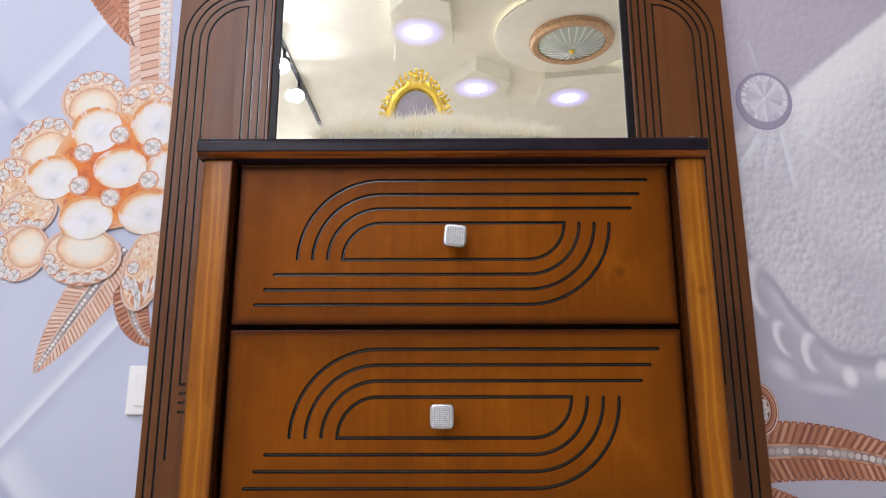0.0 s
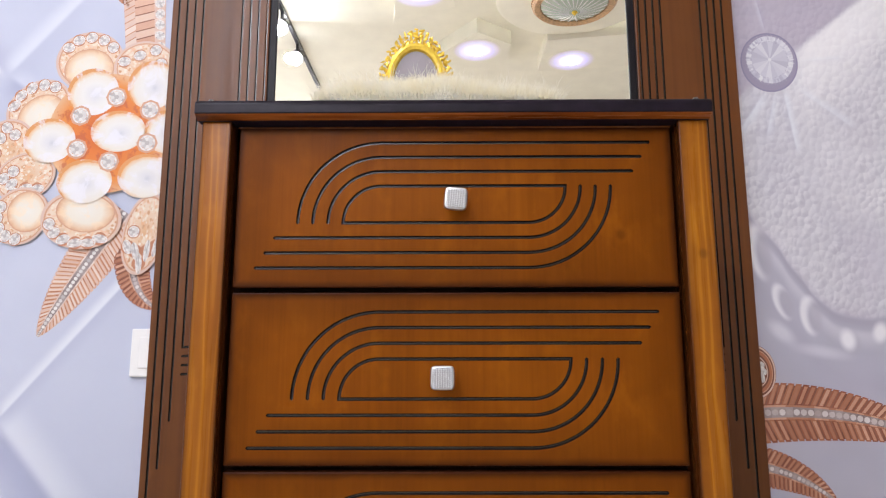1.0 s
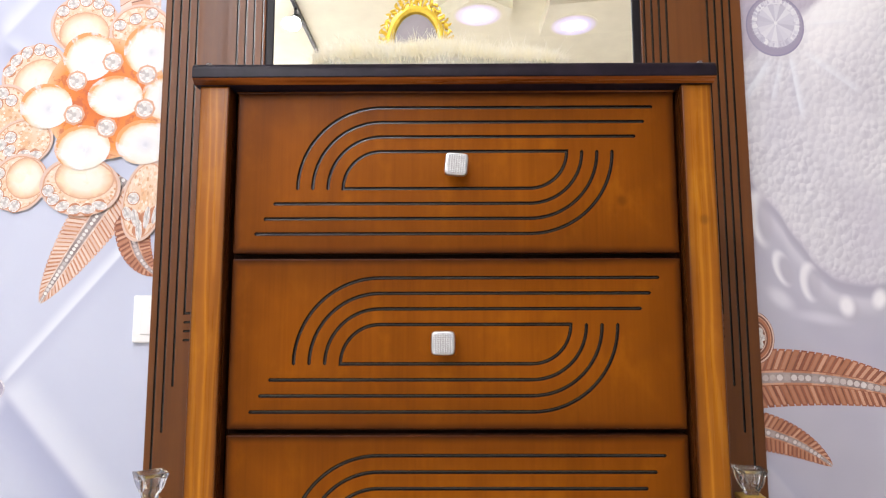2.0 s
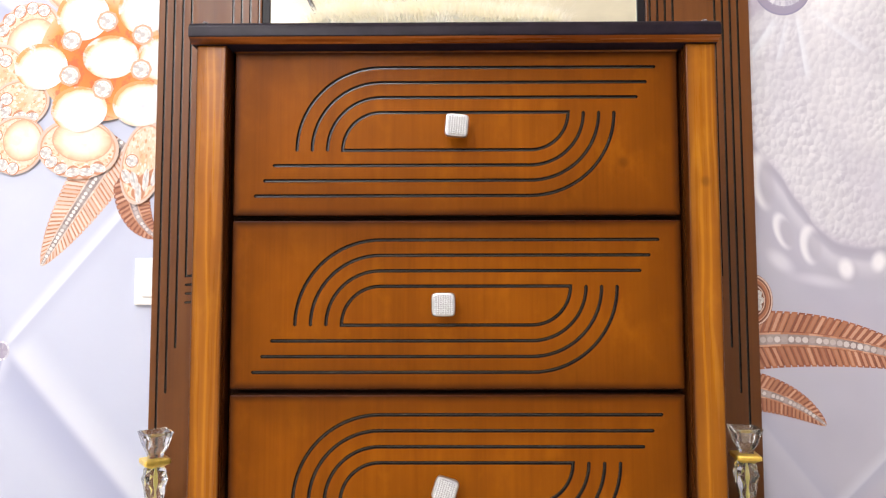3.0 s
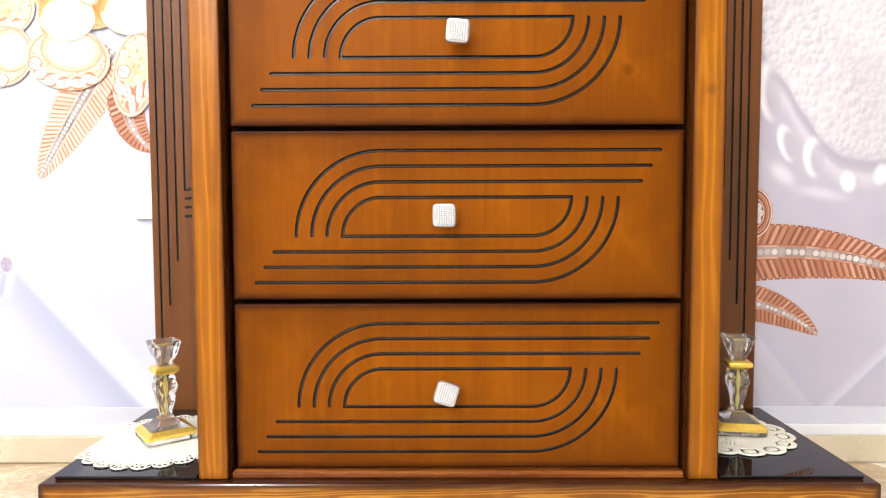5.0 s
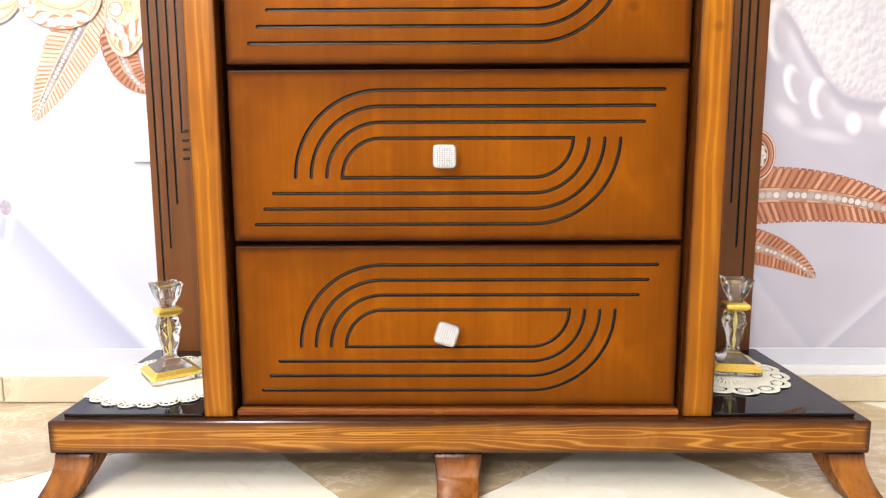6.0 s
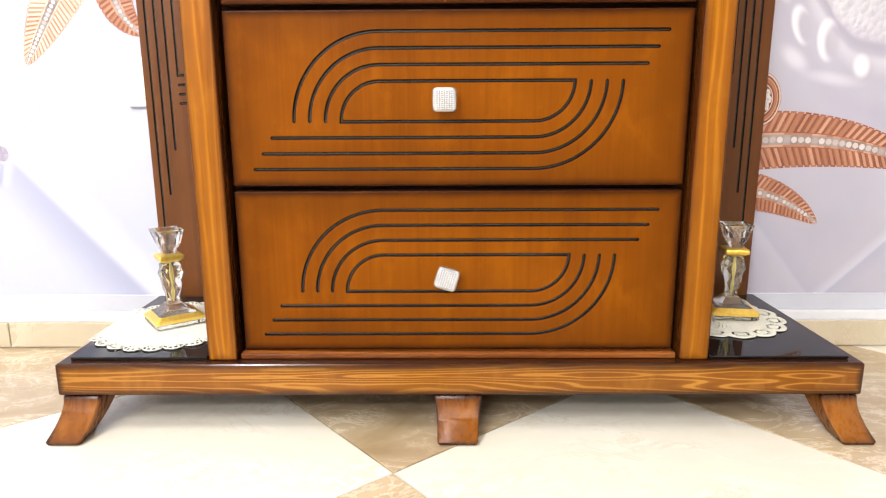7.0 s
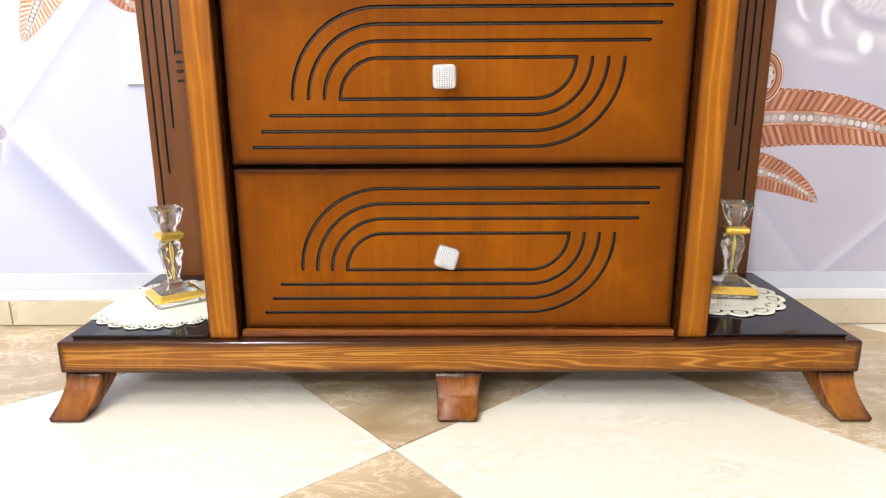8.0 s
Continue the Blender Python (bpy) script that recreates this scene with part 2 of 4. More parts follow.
# ---- mesh helpers ----
def finish(bm, name, *materials):
    me = bpy.data.meshes.new(name)
    bmesh.ops.recalc_face_normals(bm, faces=bm.faces)
    bm.to_mesh(me)
    bm.free()
    for m in materials:
        me.materials.append(m)
    return me


def thing(name, at, label, category, group="", kind=""):
    ob = new(name)
    ob.location = at
    return tagged(ob, label, category, group, kind)


def part(name, bm, material, parent=None, label="", at=(0, 0, 0), smooth=False):
    """One mesh object under a thing or a part; at is its place in the parent's frame."""
    materials = material if isinstance(material, tuple) else (material,)
    me = bm if isinstance(bm, bpy.types.Mesh) else finish(bm, name, *materials)
    if smooth:
        me.polygons.foreach_set("use_smooth", [True] * len(me.polygons))
        me.set_sharp_from_angle(angle=radians(38))
    ob = new(name, me)
    ob.parent = parent
    ob.location = at
    return tagged(ob, label)


def box(x0, x1, y0, y1, z0, z1, bevel=0.0, segments=2, bm=None):
    bm = bm or bmesh.new()
    m = Matrix.LocRotScale(((x0 + x1) / 2, (y0 + y1) / 2, (z0 + z1) / 2), None, (x1 - x0, y1 - y0, z1 - z0))
    made = bmesh.ops.create_cube(bm, size=1, matrix=m)
    if bevel:
        edges = list({e for v in made["verts"] for e in v.link_edges})
        bmesh.ops.bevel(bm, geom=edges, offset=bevel, segments=segments, affect="EDGES", profile=0.6)
    return bm


def loft(rings, bm=None, caps=True, closed=True):
    """A skin through rings of equally many points."""
    bm = bm or bmesh.new()
    rows = [[bm.verts.new(p) for p in ring] for ring in rings]
    n = len(rows[0])
    for a, b in zip(rows, rows[1:]):
        for i in range(n if closed else n - 1):
            j = (i + 1) % n
            bm.faces.new((a[i], a[j], b[j], b[i]))
    if caps:
        bm.faces.new(rows[0][::-1])
        bm.faces.new(rows[-1])
    return bm


def circle(r, z=0.0, n=32, cx=0.0, cy=0.0, rz=None):
    return [(cx + r * math.cos(2 * math.pi * i / n), cy + (rz or r) * math.sin(2 * math.pi * i / n), z) for i in range(n)]


def lathe(profile, n=32, bm=None, caps=True):
    return loft([circle(max(r, 1e-4), z, n) for r, z in profile], bm, caps)


def prism(outline, y0, y1, bm=None):
    """An outline of (x, z) pushed from y0 to y1."""
    return loft([[(x, y0, z) for x, z in outline], [(x, y1, z) for x, z in outline]], bm)


def arc(cx, cz, r, a0, a1, n=20):
    return [(cx + r * math.cos(radians(a0 + (a1 - a0) * i / n)), cz + r * math.sin(radians(a0 + (a1 - a0) * i / n))) for i in range(n + 1)]


def sides(path, closed=False):
    """The unit normals of a line of (x, z) points, mitred."""
    pts = [Vector(p) for p in path]
    out = []
    for i, p in enumerate(pts):
        a = pts[i - 1] if i or closed else p
        b = pts[(i + 1) % len(pts)] if i < len(pts) - 1 or closed else p
        d1 = (p - a).normalized() if p != a else (b - p).normalized()
        d2 = (b - p).normalized() if b != p else d1
        n1, n2 = Vector((-d1.y, d1.x)), Vector((-d2.y, d2.x))
        m = (n1 + n2).normalized()
        out.append(m / max(0.5, m.dot(n1)))
    return pts, out


def stroke(path, width):
    """The outline of a round-ended band along a line."""
    pts, nor = sides(path)
    h = width / 2
    left = [p + n * h for p, n in zip(pts, nor)]
    right = [p - n * h for p, n in zip(pts, nor)]
    d = (pts[-1] - pts[-2]).normalized() * h * 0.8
    e = (pts[0] - pts[1]).normalized() * h * 0.8
    return [tuple(p) for p in left + [pts[-1] + d] + right[::-1] + [pts[0] + e]]


def carve(me, name, open_lines, loops, width, depth, front, materials):
    """A board with round-ended grooves milled into its front face."""
    cut = bmesh.new()
    for line in open_lines:
        loft([[(x, y, z) for x, z in stroke(line, w)] for w, y in ((width * 1.15, front - 0.001), (width * 0.3, front + depth))], cut)
    for line in loops:
        pts, nor = sides(line, True)
        rings = []
        for side, y in ((1.15, front - 0.001), (0.3, front + depth), (-0.3, front + depth), (-1.15, front - 0.001), (1.15, front - 0.001)):
            rings.append([((p + q * side * width / 2).x, y, (p + q * side * width / 2).y) for p, q in zip(pts, nor)])
        loft(rings, cut, caps=False)
    bmesh.ops.remove_doubles(cut, verts=cut.verts, dist=1e-6)
    board, tool = new("board", me), new("tool", finish(cut, "tool"))
    mod = board.modifiers.new("cut", "BOOLEAN")
    mod.operation, mod.solver, mod.object = "DIFFERENCE", "EXACT", tool
    out = bpy.data.meshes.new_from_object(board.evaluated_get(bpy.context.evaluated_depsgraph_get()))
    for ob in (board, tool):
        bpy.data.objects.remove(ob)
    out.name = name
    out.materials.clear()
    for m in materials:
        out.materials.append(m)
    for p in out.polygons:
        c = p.center
        p.material_index = 1 if front + 0.0003 < c.y < front + depth + 0.0004 and inside_board(c, me) else 0
    return out


def inside_board(c, me):
    xs, zs = [v.co.x for v in me.vertices], [v.co.z for v in me.vertices]
    return min(xs) + 0.008 < c.x < max(xs) - 0.008 and min(zs) + 0.008 < c.z < max(zs) - 0.008


def race_track(cx, cz, r, gap, flat, reach):
    """The carved pattern: a D-shaped loop with a rounded corner at two opposite ends and three lines that follow each of them.
    r: the loop's corner radius, flat: half its straight length; reach: how far each line runs on past the middle."""
    top, bottom = cz + r / 2, cz - r / 2
    loop = arc(cx - flat, bottom, r, 180, 90)[:-1] + [(cx - flat, top), (cx + flat + r, top)] + arc(cx + flat, top, r, 0, -90)[1:]
    lines = []
    for k in (1, 2, 3):
        q = r + gap * k
        one = arc(cx - flat, bottom, q, 180, 90) + [(cx + reach[k - 1], bottom + q)]
        lines.append(one)
        lines.append([(2 * cx - x, 2 * cz - z) for x, z in one])
    return lines, [loop]


# ---- the room ----
YW = 0.322


def structure(name, bm, material, label, category):
    return tagged(part(name, bm, material), label, category, kind="structure")


def mural_wall_material():
    """A printed wallpaper of pale tufted leather: creases that run to buttons, a pebbled pillow at one side."""
    n = Nodes("printed_wallpaper")
    pos = n.coords()
    x, y, z = n.xyz(pos)
    cloud = n.noise(pos, 3.0, 3)
    # weaker light on the right is put into a greyer, darker paper colour
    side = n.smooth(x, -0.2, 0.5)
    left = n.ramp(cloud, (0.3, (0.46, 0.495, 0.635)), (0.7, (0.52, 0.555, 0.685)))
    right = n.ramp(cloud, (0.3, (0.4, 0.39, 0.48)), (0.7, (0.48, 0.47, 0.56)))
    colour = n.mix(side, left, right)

    def crease(ax, az, bx, bz, width, dark, light):
        length = math.hypot(bx - ax, bz - az)
        ux, uz = (bx - ax) / length, (bz - az) / length
        across = n.math("ADD", n.math("MULTIPLY", n.math("SUBTRACT", x, ax), -uz), n.math("MULTIPLY", n.math("SUBTRACT", z, az), ux))
        along = n.math("ADD", n.math("MULTIPLY", n.math("SUBTRACT", x, ax), ux), n.math("MULTIPLY", n.math("SUBTRACT", z, az), uz))
        on = n.math("MULTIPLY", n.smooth(along, -0.005, 0.03), n.smooth(along, length * 0.75, length, 1.0, 0.0))
        below = n.math("MULTIPLY", n.smooth(across, -width, 0.0), n.smooth(across, 0.0, width * 0.15, 1.0, 0.0))
        above = n.math("MULTIPLY", n.smooth(across, -width * 0.1, width * 0.1), n.smooth(across, width * 0.1, width * 0.8, 1.0, 0.0))
        return n.math("MULTIPLY", n.math("MULTIPLY", on, below), dark), n.math("MULTIPLY", n.math("MULTIPLY", on, above), light)

    folds = ((-0.813, 0.368, -0.40, 0.85, 0.03, 0.25, 0.7), (-0.813, 0.368, -0.48, -0.01, 0.09, 0.6, 0.5), (-0.813, 0.368, -1.2, 0.8, 0.05, 0.3, 0.4),
             (-0.813, 0.368, -1.2, 0.0, 0.05, 0.3, 0.4), (-0.813, 0.368, -0.83, 0.3, 0.03, 0.7, 0.2), (-0.86, 1.02, -0.78, 0.965, 0.05, 0.5, 0.3), (-0.86, 1.02, -1.2, 1.4, 0.05, 0.3, 0.4),
             (-0.86, 1.02, -0.5, 1.45, 0.05, 0.1, 0.5), (0.673, 0.083, 1.1, 0.5, 0.03, 0.25, 0.3), (0.673, 0.083, 0.5, 0.3, 0.04, 0.15, 0.1), (0.673, 0.083, 0.62, 0.06, 0.03, 0.5, 0.4), (0.673, 0.083, 0.735, 0.06, 0.02, 0.5, 0.5),
             (0.6, 0.985, 0.53, 0.885, 0.026, 0.12, 0.6), (0.618, 0.985, 0.592, 0.885, 0.02, 0.1, 0.45), (0.632, 0.99, 0.65, 0.85, 0.02, 0.12, 0.6), (0.655, 0.99, 0.77, 0.9, 0.024, 0.06, 0.4),
             (0.665, 1.042, 0.76, 1.05, 0.012, 0.1, 0.3), (0.61, 1.1, 0.595, 1.18, 0.012, 0.1, 0.3))
    # the pillow of grained leather above a welted seam, and padded scrolls below it
    seam = n.ramp(n.spread(x, 0.5, 1.0), *[((sx - 0.5) / 0.5, (sz,) * 3) for sx, sz in ((0.5, 0.805), (0.55, 0.74), (0.603, 0.67), (0.644, 0.607), (0.679, 0.568), (0.723, 0.551), (0.781, 0.5527), (0.9, 0.58))], ease="CARDINAL")
    below = n.math("MULTIPLY", n.math("SUBTRACT", seam, z), 0.8)
    warp = n.node("ShaderNodeTexNoise")
    n.link(pos, warp.inputs["Vector"])
    warp.inputs["Scale"].default_value = 36.0

    fuzz = n.noise(pos, 160.0, 3)

    def pebbles(dx, dz):
        m = n.node("ShaderNodeMapping")
        n.link(pos, m.inputs["Vector"])
        m.inputs["Location"].default_value = (dx, 0.0, dz)
        m.inputs["Scale"].default_value = (1.0, 0.0, 0.85)
        shift = n.node("ShaderNodeVectorMath", operation="MULTIPLY_ADD")
        n.link(warp.outputs["Color"], shift.inputs[0])
        shift.inputs[1].default_value = (0.013, 0.0, 0.013)
        n.link(m.outputs[0], shift.inputs[2])
        v = n.node("ShaderNodeTexVoronoi", feature="SMOOTH_F1")
        n.link(shift.outputs[0], v.inputs["Vector"])
        v.inputs["Scale"].default_value = 84.0
        v.inputs["Smoothness"].default_value = 0.12
        return v.outputs["Distance"]

    patch = n.noise(pos, 6.0, 3)
    strength = n.smooth(n.noise(pos, 14.0, 2), 0.35, 0.65, 0.55, 1.0)
    relief = n.math("MULTIPLY", n.math("SUBTRACT", pebbles(0.0, 0.0), pebbles(0.0016, -0.0016)), strength)
    value = n.math("ADD", n.math("MULTIPLY_ADD", relief, 1.1, n.math("MULTIPLY_ADD", n.math("SUBTRACT", fuzz, 0.5), 0.25, 0.5)), n.math("MULTIPLY", n.math("SUBTRACT", patch, 0.5), 0.6))
    leather = n.ramp(value, (0.1, (0.4, 0.38, 0.47)), (0.5, (0.58, 0.57, 0.63)), (0.9, (0.76, 0.75, 0.79)))
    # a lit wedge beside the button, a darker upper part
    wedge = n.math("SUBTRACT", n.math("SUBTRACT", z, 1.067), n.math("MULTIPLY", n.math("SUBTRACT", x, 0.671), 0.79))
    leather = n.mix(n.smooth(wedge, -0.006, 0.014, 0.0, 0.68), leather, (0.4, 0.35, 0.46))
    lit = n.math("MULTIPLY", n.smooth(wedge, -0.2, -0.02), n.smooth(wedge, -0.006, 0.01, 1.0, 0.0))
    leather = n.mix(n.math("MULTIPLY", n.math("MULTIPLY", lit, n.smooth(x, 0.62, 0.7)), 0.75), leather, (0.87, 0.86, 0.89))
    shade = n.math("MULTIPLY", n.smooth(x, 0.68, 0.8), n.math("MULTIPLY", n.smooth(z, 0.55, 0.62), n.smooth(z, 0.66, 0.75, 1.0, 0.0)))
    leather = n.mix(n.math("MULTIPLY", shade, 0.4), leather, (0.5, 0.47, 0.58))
    on = n.math("MULTIPLY", n.smooth(below, -0.004, 0.002, 1.0, 0.0), n.smooth(x, 0.4, 0.5))
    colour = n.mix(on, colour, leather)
    padded = n.smooth(x, 0.42, 0.54)

    def tint(mask, amount, tone):
        return n.mix(n.math("MULTIPLY", n.math("MULTIPLY", mask, amount), padded), colour, tone)

    colour = tint(n.math("MULTIPLY", n.smooth(below, -0.016, 0.0), n.smooth(below, 0.0, 0.004, 1.0, 0.0)), 0.4, (0.42, 0.39, 0.49))
    colour = tint(n.math("MULTIPLY", n.smooth(below, 0.0, 0.004), n.smooth(below, 0.006, 0.018, 1.0, 0.0)), 0.65, (0.36, 0.33, 0.43))
    colour = tint(n.math("MULTIPLY", n.smooth(below, 0.014, 0.024), n.smooth(below, 0.024, 0.05, 1.0, 0.0)), 0.45, (0.68, 0.67, 0.73))
    colour = tint(n.math("MULTIPLY", n.smooth(below, 0.07, 0.095), n.smooth(below, 0.095, 0.14, 1.0, 0.0)), 0.45, (0.4, 0.38, 0.48))

    def oval(cx, cz, rx, rz, turn, soft):
        c, d = math.cos(radians(turn)), math.sin(radians(turn))
        px, pz = n.math("SUBTRACT", x, cx), n.math("SUBTRACT", z, cz)
        u = n.math("MULTIPLY", n.math("ADD", n.math("MULTIPLY", px, c), n.math("MULTIPLY", pz, d)), 1 / rx)
        w = n.math("MULTIPLY", n.math("SUBTRACT", n.math("MULTIPLY", pz, c), n.math("MULTIPLY", px, d)), 1 / rz)
        return n.smooth(n.math("SQRT", n.math("ADD", n.math("MULTIPLY", u, u), n.math("MULTIPLY", w, w))), 1.0 - soft, 1.0, 1.0, 0.0)

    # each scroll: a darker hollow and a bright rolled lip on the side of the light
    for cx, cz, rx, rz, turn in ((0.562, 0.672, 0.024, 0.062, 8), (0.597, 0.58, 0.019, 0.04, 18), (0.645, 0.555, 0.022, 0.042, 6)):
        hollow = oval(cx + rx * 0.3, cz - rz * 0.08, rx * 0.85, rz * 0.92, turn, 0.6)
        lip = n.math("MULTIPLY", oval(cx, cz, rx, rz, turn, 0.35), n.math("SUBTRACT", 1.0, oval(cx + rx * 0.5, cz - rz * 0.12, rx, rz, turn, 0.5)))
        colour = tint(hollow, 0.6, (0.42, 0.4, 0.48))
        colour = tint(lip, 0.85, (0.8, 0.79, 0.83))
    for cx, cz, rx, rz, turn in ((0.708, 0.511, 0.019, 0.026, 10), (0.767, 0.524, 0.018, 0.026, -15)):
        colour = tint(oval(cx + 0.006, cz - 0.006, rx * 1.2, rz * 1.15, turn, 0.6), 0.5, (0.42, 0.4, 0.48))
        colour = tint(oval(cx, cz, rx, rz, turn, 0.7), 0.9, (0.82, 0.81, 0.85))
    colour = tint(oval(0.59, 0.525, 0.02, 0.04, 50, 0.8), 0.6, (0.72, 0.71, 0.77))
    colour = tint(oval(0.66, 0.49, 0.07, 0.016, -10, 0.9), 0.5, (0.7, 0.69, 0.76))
    for f in folds:
        dark, light = crease(*f)
        colour = n.mix(dark, colour, (0.3, 0.32, 0.5))
        colour = n.mix(light, colour, (0.74, 0.77, 0.84))
    n.bump(n.noise(pos, 900.0, 2), 0.05, 0.0004)
    return n.done(colour, 0.6)


WALLPAPER = mural_wall_material()
WALLPAPER_EDGE = plain("paper_border", (0.55, 0.575, 0.66), 0.45, grain=0.05, scale=8.0)
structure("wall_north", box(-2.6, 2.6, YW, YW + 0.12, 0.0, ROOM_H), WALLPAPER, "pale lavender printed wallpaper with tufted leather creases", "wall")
# unseen wall, toned darker than the others to weaken its reflection in the drawers
structure("wall_south", box(-2.6, 2.6, -4.72, -4.6, 0.0, ROOM_H), BACK_PAINT, "unseen plain greyish wall that closes the room", "wall")
structure("wall_west", box(-2.72, -2.6, -4.72, YW + 0.12, 0.0, ROOM_H), ROOM_PAINT, "plain pale painted shop wall", "wall")
structure("wall_east", box(2.6, 2.72, -4.72, YW + 0.12, 0.0, ROOM_H), ROOM_PAINT, "plain pale painted shop wall", "wall")
structure("ceiling", box(-2.72, 2.72, -4.72, YW + 0.12, ROOM_H, ROOM_H + 0.12), PLASTER, "cream plaster ceiling", "ceiling")
floor = structure("floor", box(-2.72, 2.72, -4.72, YW + 0.12, -0.12, -0.004), GROUT, "diagonal chequered floor of cream and beige marble tiles", "floor")
structure("trim", box(-2.6, 2.6, 0.312, YW, 0.05, 0.07, 0.003), WHITE_TRIM, "white strip above the skirting tiles", "trim")
structure("trim_upper", box(-2.6, 2.6, YW - 0.004, YW + 0.001, 0.07, 0.101, 0.001, 1), WALLPAPER_EDGE, "smooth pale border strip along the wallpaper", "trim")
skirting = structure("baseboard", box(-2.6, 2.6, 0.313, YW, 0.0, 0.05), GROUT, "beige marble skirting tiles along the wall", "baseboard")


# ---- ceiling fittings, seen in the mirror ----
def drop_block(name, cx, cy, outline, height):
    bm = loft([[(cx + x, cy + y, ROOM_H) for x, y in outline], [(cx + x, cy + y, ROOM_H - height) for x, y in outline]])
    return structure(name, bm, PLASTER, "dropped plaster ceiling block with a recessed light", "ceiling block")


def downlight(x, y, z):
    lamp = thing("downlight", (x, y, z), "round white downlight with a painted violet halo round it", "ceiling light", "downlights")
    # the violet glow on the block is an emissive disc, faded to nothing outwards
    part("diffuser", loft([circle(0.172, 0.0, 48), circle(0.172, -0.002, 48), circle(0.06, -0.004, 48)]), LED_HALO, lamp, "lamp disc with a painted violet halo")
    part("rim", loft([circle(0.068, -0.004, 48), circle(0.068, -0.007, 48), circle(0.06, -0.007, 48), circle(0.06, -0.004, 48)], caps=False), LED_HALO, lamp, "thin white rim")
    return lamp


drop_block("ceiling_block", -0.152, -2.12, [(-0.2, -0.36)] + [(-0.2 + 0.03 * math.cos(a), 0.3 * math.sin(a)) for a in (-0.8, -0.4, 0, 0.4, 0.8)] + [(-0.05, 0.4), (0.16, 0.32), (0.18, 0.0), (0.19, -0.14)], 0.1)
drop_block("ceiling_block", 0.19, -2.87, [(0.0, 0.3), (-0.27, -0.05), (-0.1, -0.2), (0.22, -0.3), (0.24, 0.12)], 0.1)
drop_block("ceiling_block", 0.97, -2.98, [(-0.3, 0.28), (-0.3, -0.2), (0.3, -0.12), (0.7, 0.1), (0.7, 0.45), (0.3, 0.38)], 0.1)
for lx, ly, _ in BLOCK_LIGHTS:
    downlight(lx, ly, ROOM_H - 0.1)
# unseen fittings, added to go with the fill lamps
for lx, ly, _ in FILL_LIGHTS:
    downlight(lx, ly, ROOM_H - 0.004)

medallion = thing("crystal_ceiling_lamp", (0.765, -2.24, ROOM_H), "round fluted glass ceiling lamp with a gold beaded rim", "ceiling lamp")
# unseen emissive ring, added to lift the ceiling's brightness round the disc
part("cove_fill_strip", loft([circle(0.4, -0.004, 64), circle(0.41, -0.004, 64), circle(0.41, -0.016, 64), circle(0.4, -0.016, 64)], caps=False), COVE_FILL, medallion, "added fill strip, hidden above the disc")
part("plaster_disc", lathe(((0.3, -0.03), (0.47, -0.03), (0.475, -0.05), (0.45, -0.062), (0.1, -0.062)), 64), PLASTER, medallion, "cream plaster disc", smooth=True)
part("rim", loft([circle(0.25, -0.055, 64), circle(0.255, -0.1, 64), circle(0.24, -0.115, 64), circle(0.205, -0.108, 64), circle(0.2, -0.06, 64)], caps=False), BRONZE, medallion, "bronze gold rim", smooth=True)
bowl = [[((0.2 - 0.018 * k) * (1 + 0.018 * (i % 2)) * math.cos(math.pi * i / 36), (0.2 - 0.018 * k) * (1 + 0.018 * (i % 2)) * math.sin(math.pi * i / 36), -0.1 - 0.05 * math.sin(k / 10 * math.pi / 2)) for i in range(72)] for k in range(11)]
part("bowl", loft(bowl), LAMP_GLASS, medallion, "fluted greenish glass bowl")
for k in range(24):
    rib = bmesh.new()
    a = 2 * math.pi * k / 24
    rings = []
    for q in range(7):
        t = q / 6
        r, z = 0.2 - 0.165 * t, -0.1015 - 0.0495 * math.sin(t * 0.92 * math.pi / 2)
        w = 0.007 * (1 - 0.75 * t)
        rings.append([(r * math.cos(a) - w * math.sin(a), r * math.sin(a) + w * math.cos(a), z), (r * math.cos(a), r * math.sin(a), z - 0.004), (r * math.cos(a) + w * math.sin(a), r * math.sin(a) - w * math.cos(a), z)])
    part("rib", loft(rings, rib), WHITE_PLASTIC, medallion, smooth=True)
part("finial", lathe(((0.016, -0.148), (0.018, -0.156), (0.008, -0.166), (0.004, -0.172)), 16), GOLD_CAST, medallion, smooth=True)
beads = bmesh.new()
for i in range(64):
    a = 2 * math.pi * i / 64
    bmesh.ops.create_icosphere(beads, subdivisions=1, radius=0.009, matrix=Matrix.Translation((0.252 * math.cos(a), 0.252 * math.sin(a), -0.085)))
part("bead_row", beads, BRONZE, medallion, smooth=True)

track = thing("spot_track", (-1.06, -2.9, ROOM_H), "thin black ceiling track for spotlights", "light track")
part("rail", box(-0.012, 0.012, -1.2, 1.0, -0.03, 0.0, 0.002), BLACK_METAL, track)
for ly in (-2.44, -2.87):
    spot = thing("track_spotlight", (-1.06, ly, ROOM_H - 0.03), "black track spotlight with a bright white bulb", "spotlight", "track spotlights")
    part("arm", box(-0.01, 0.01, -0.01, 0.01, -0.05, 0.0, 0.002), BLACK_METAL, spot)
    head = bmesh.new()
    lathe(((0.03, 0.06), (0.038, 0.05), (0.045, -0.05), (0.04, -0.05)), 24, head)
    bmesh.ops.transform(head, matrix=pose(0.0, 0.0, -0.09, 50, 0, 0), verts=head.verts)
    part("head", head, BLACK_METAL, spot, smooth=True)
    lens = bmesh.new()
    bmesh.ops.create_uvsphere(lens, u_segments=20, v_segments=12, radius=0.048, matrix=pose(0, 0.045, -0.13))
    part("bulb", lens, LED_WHITE, spot, "bright white bulb", smooth=True)

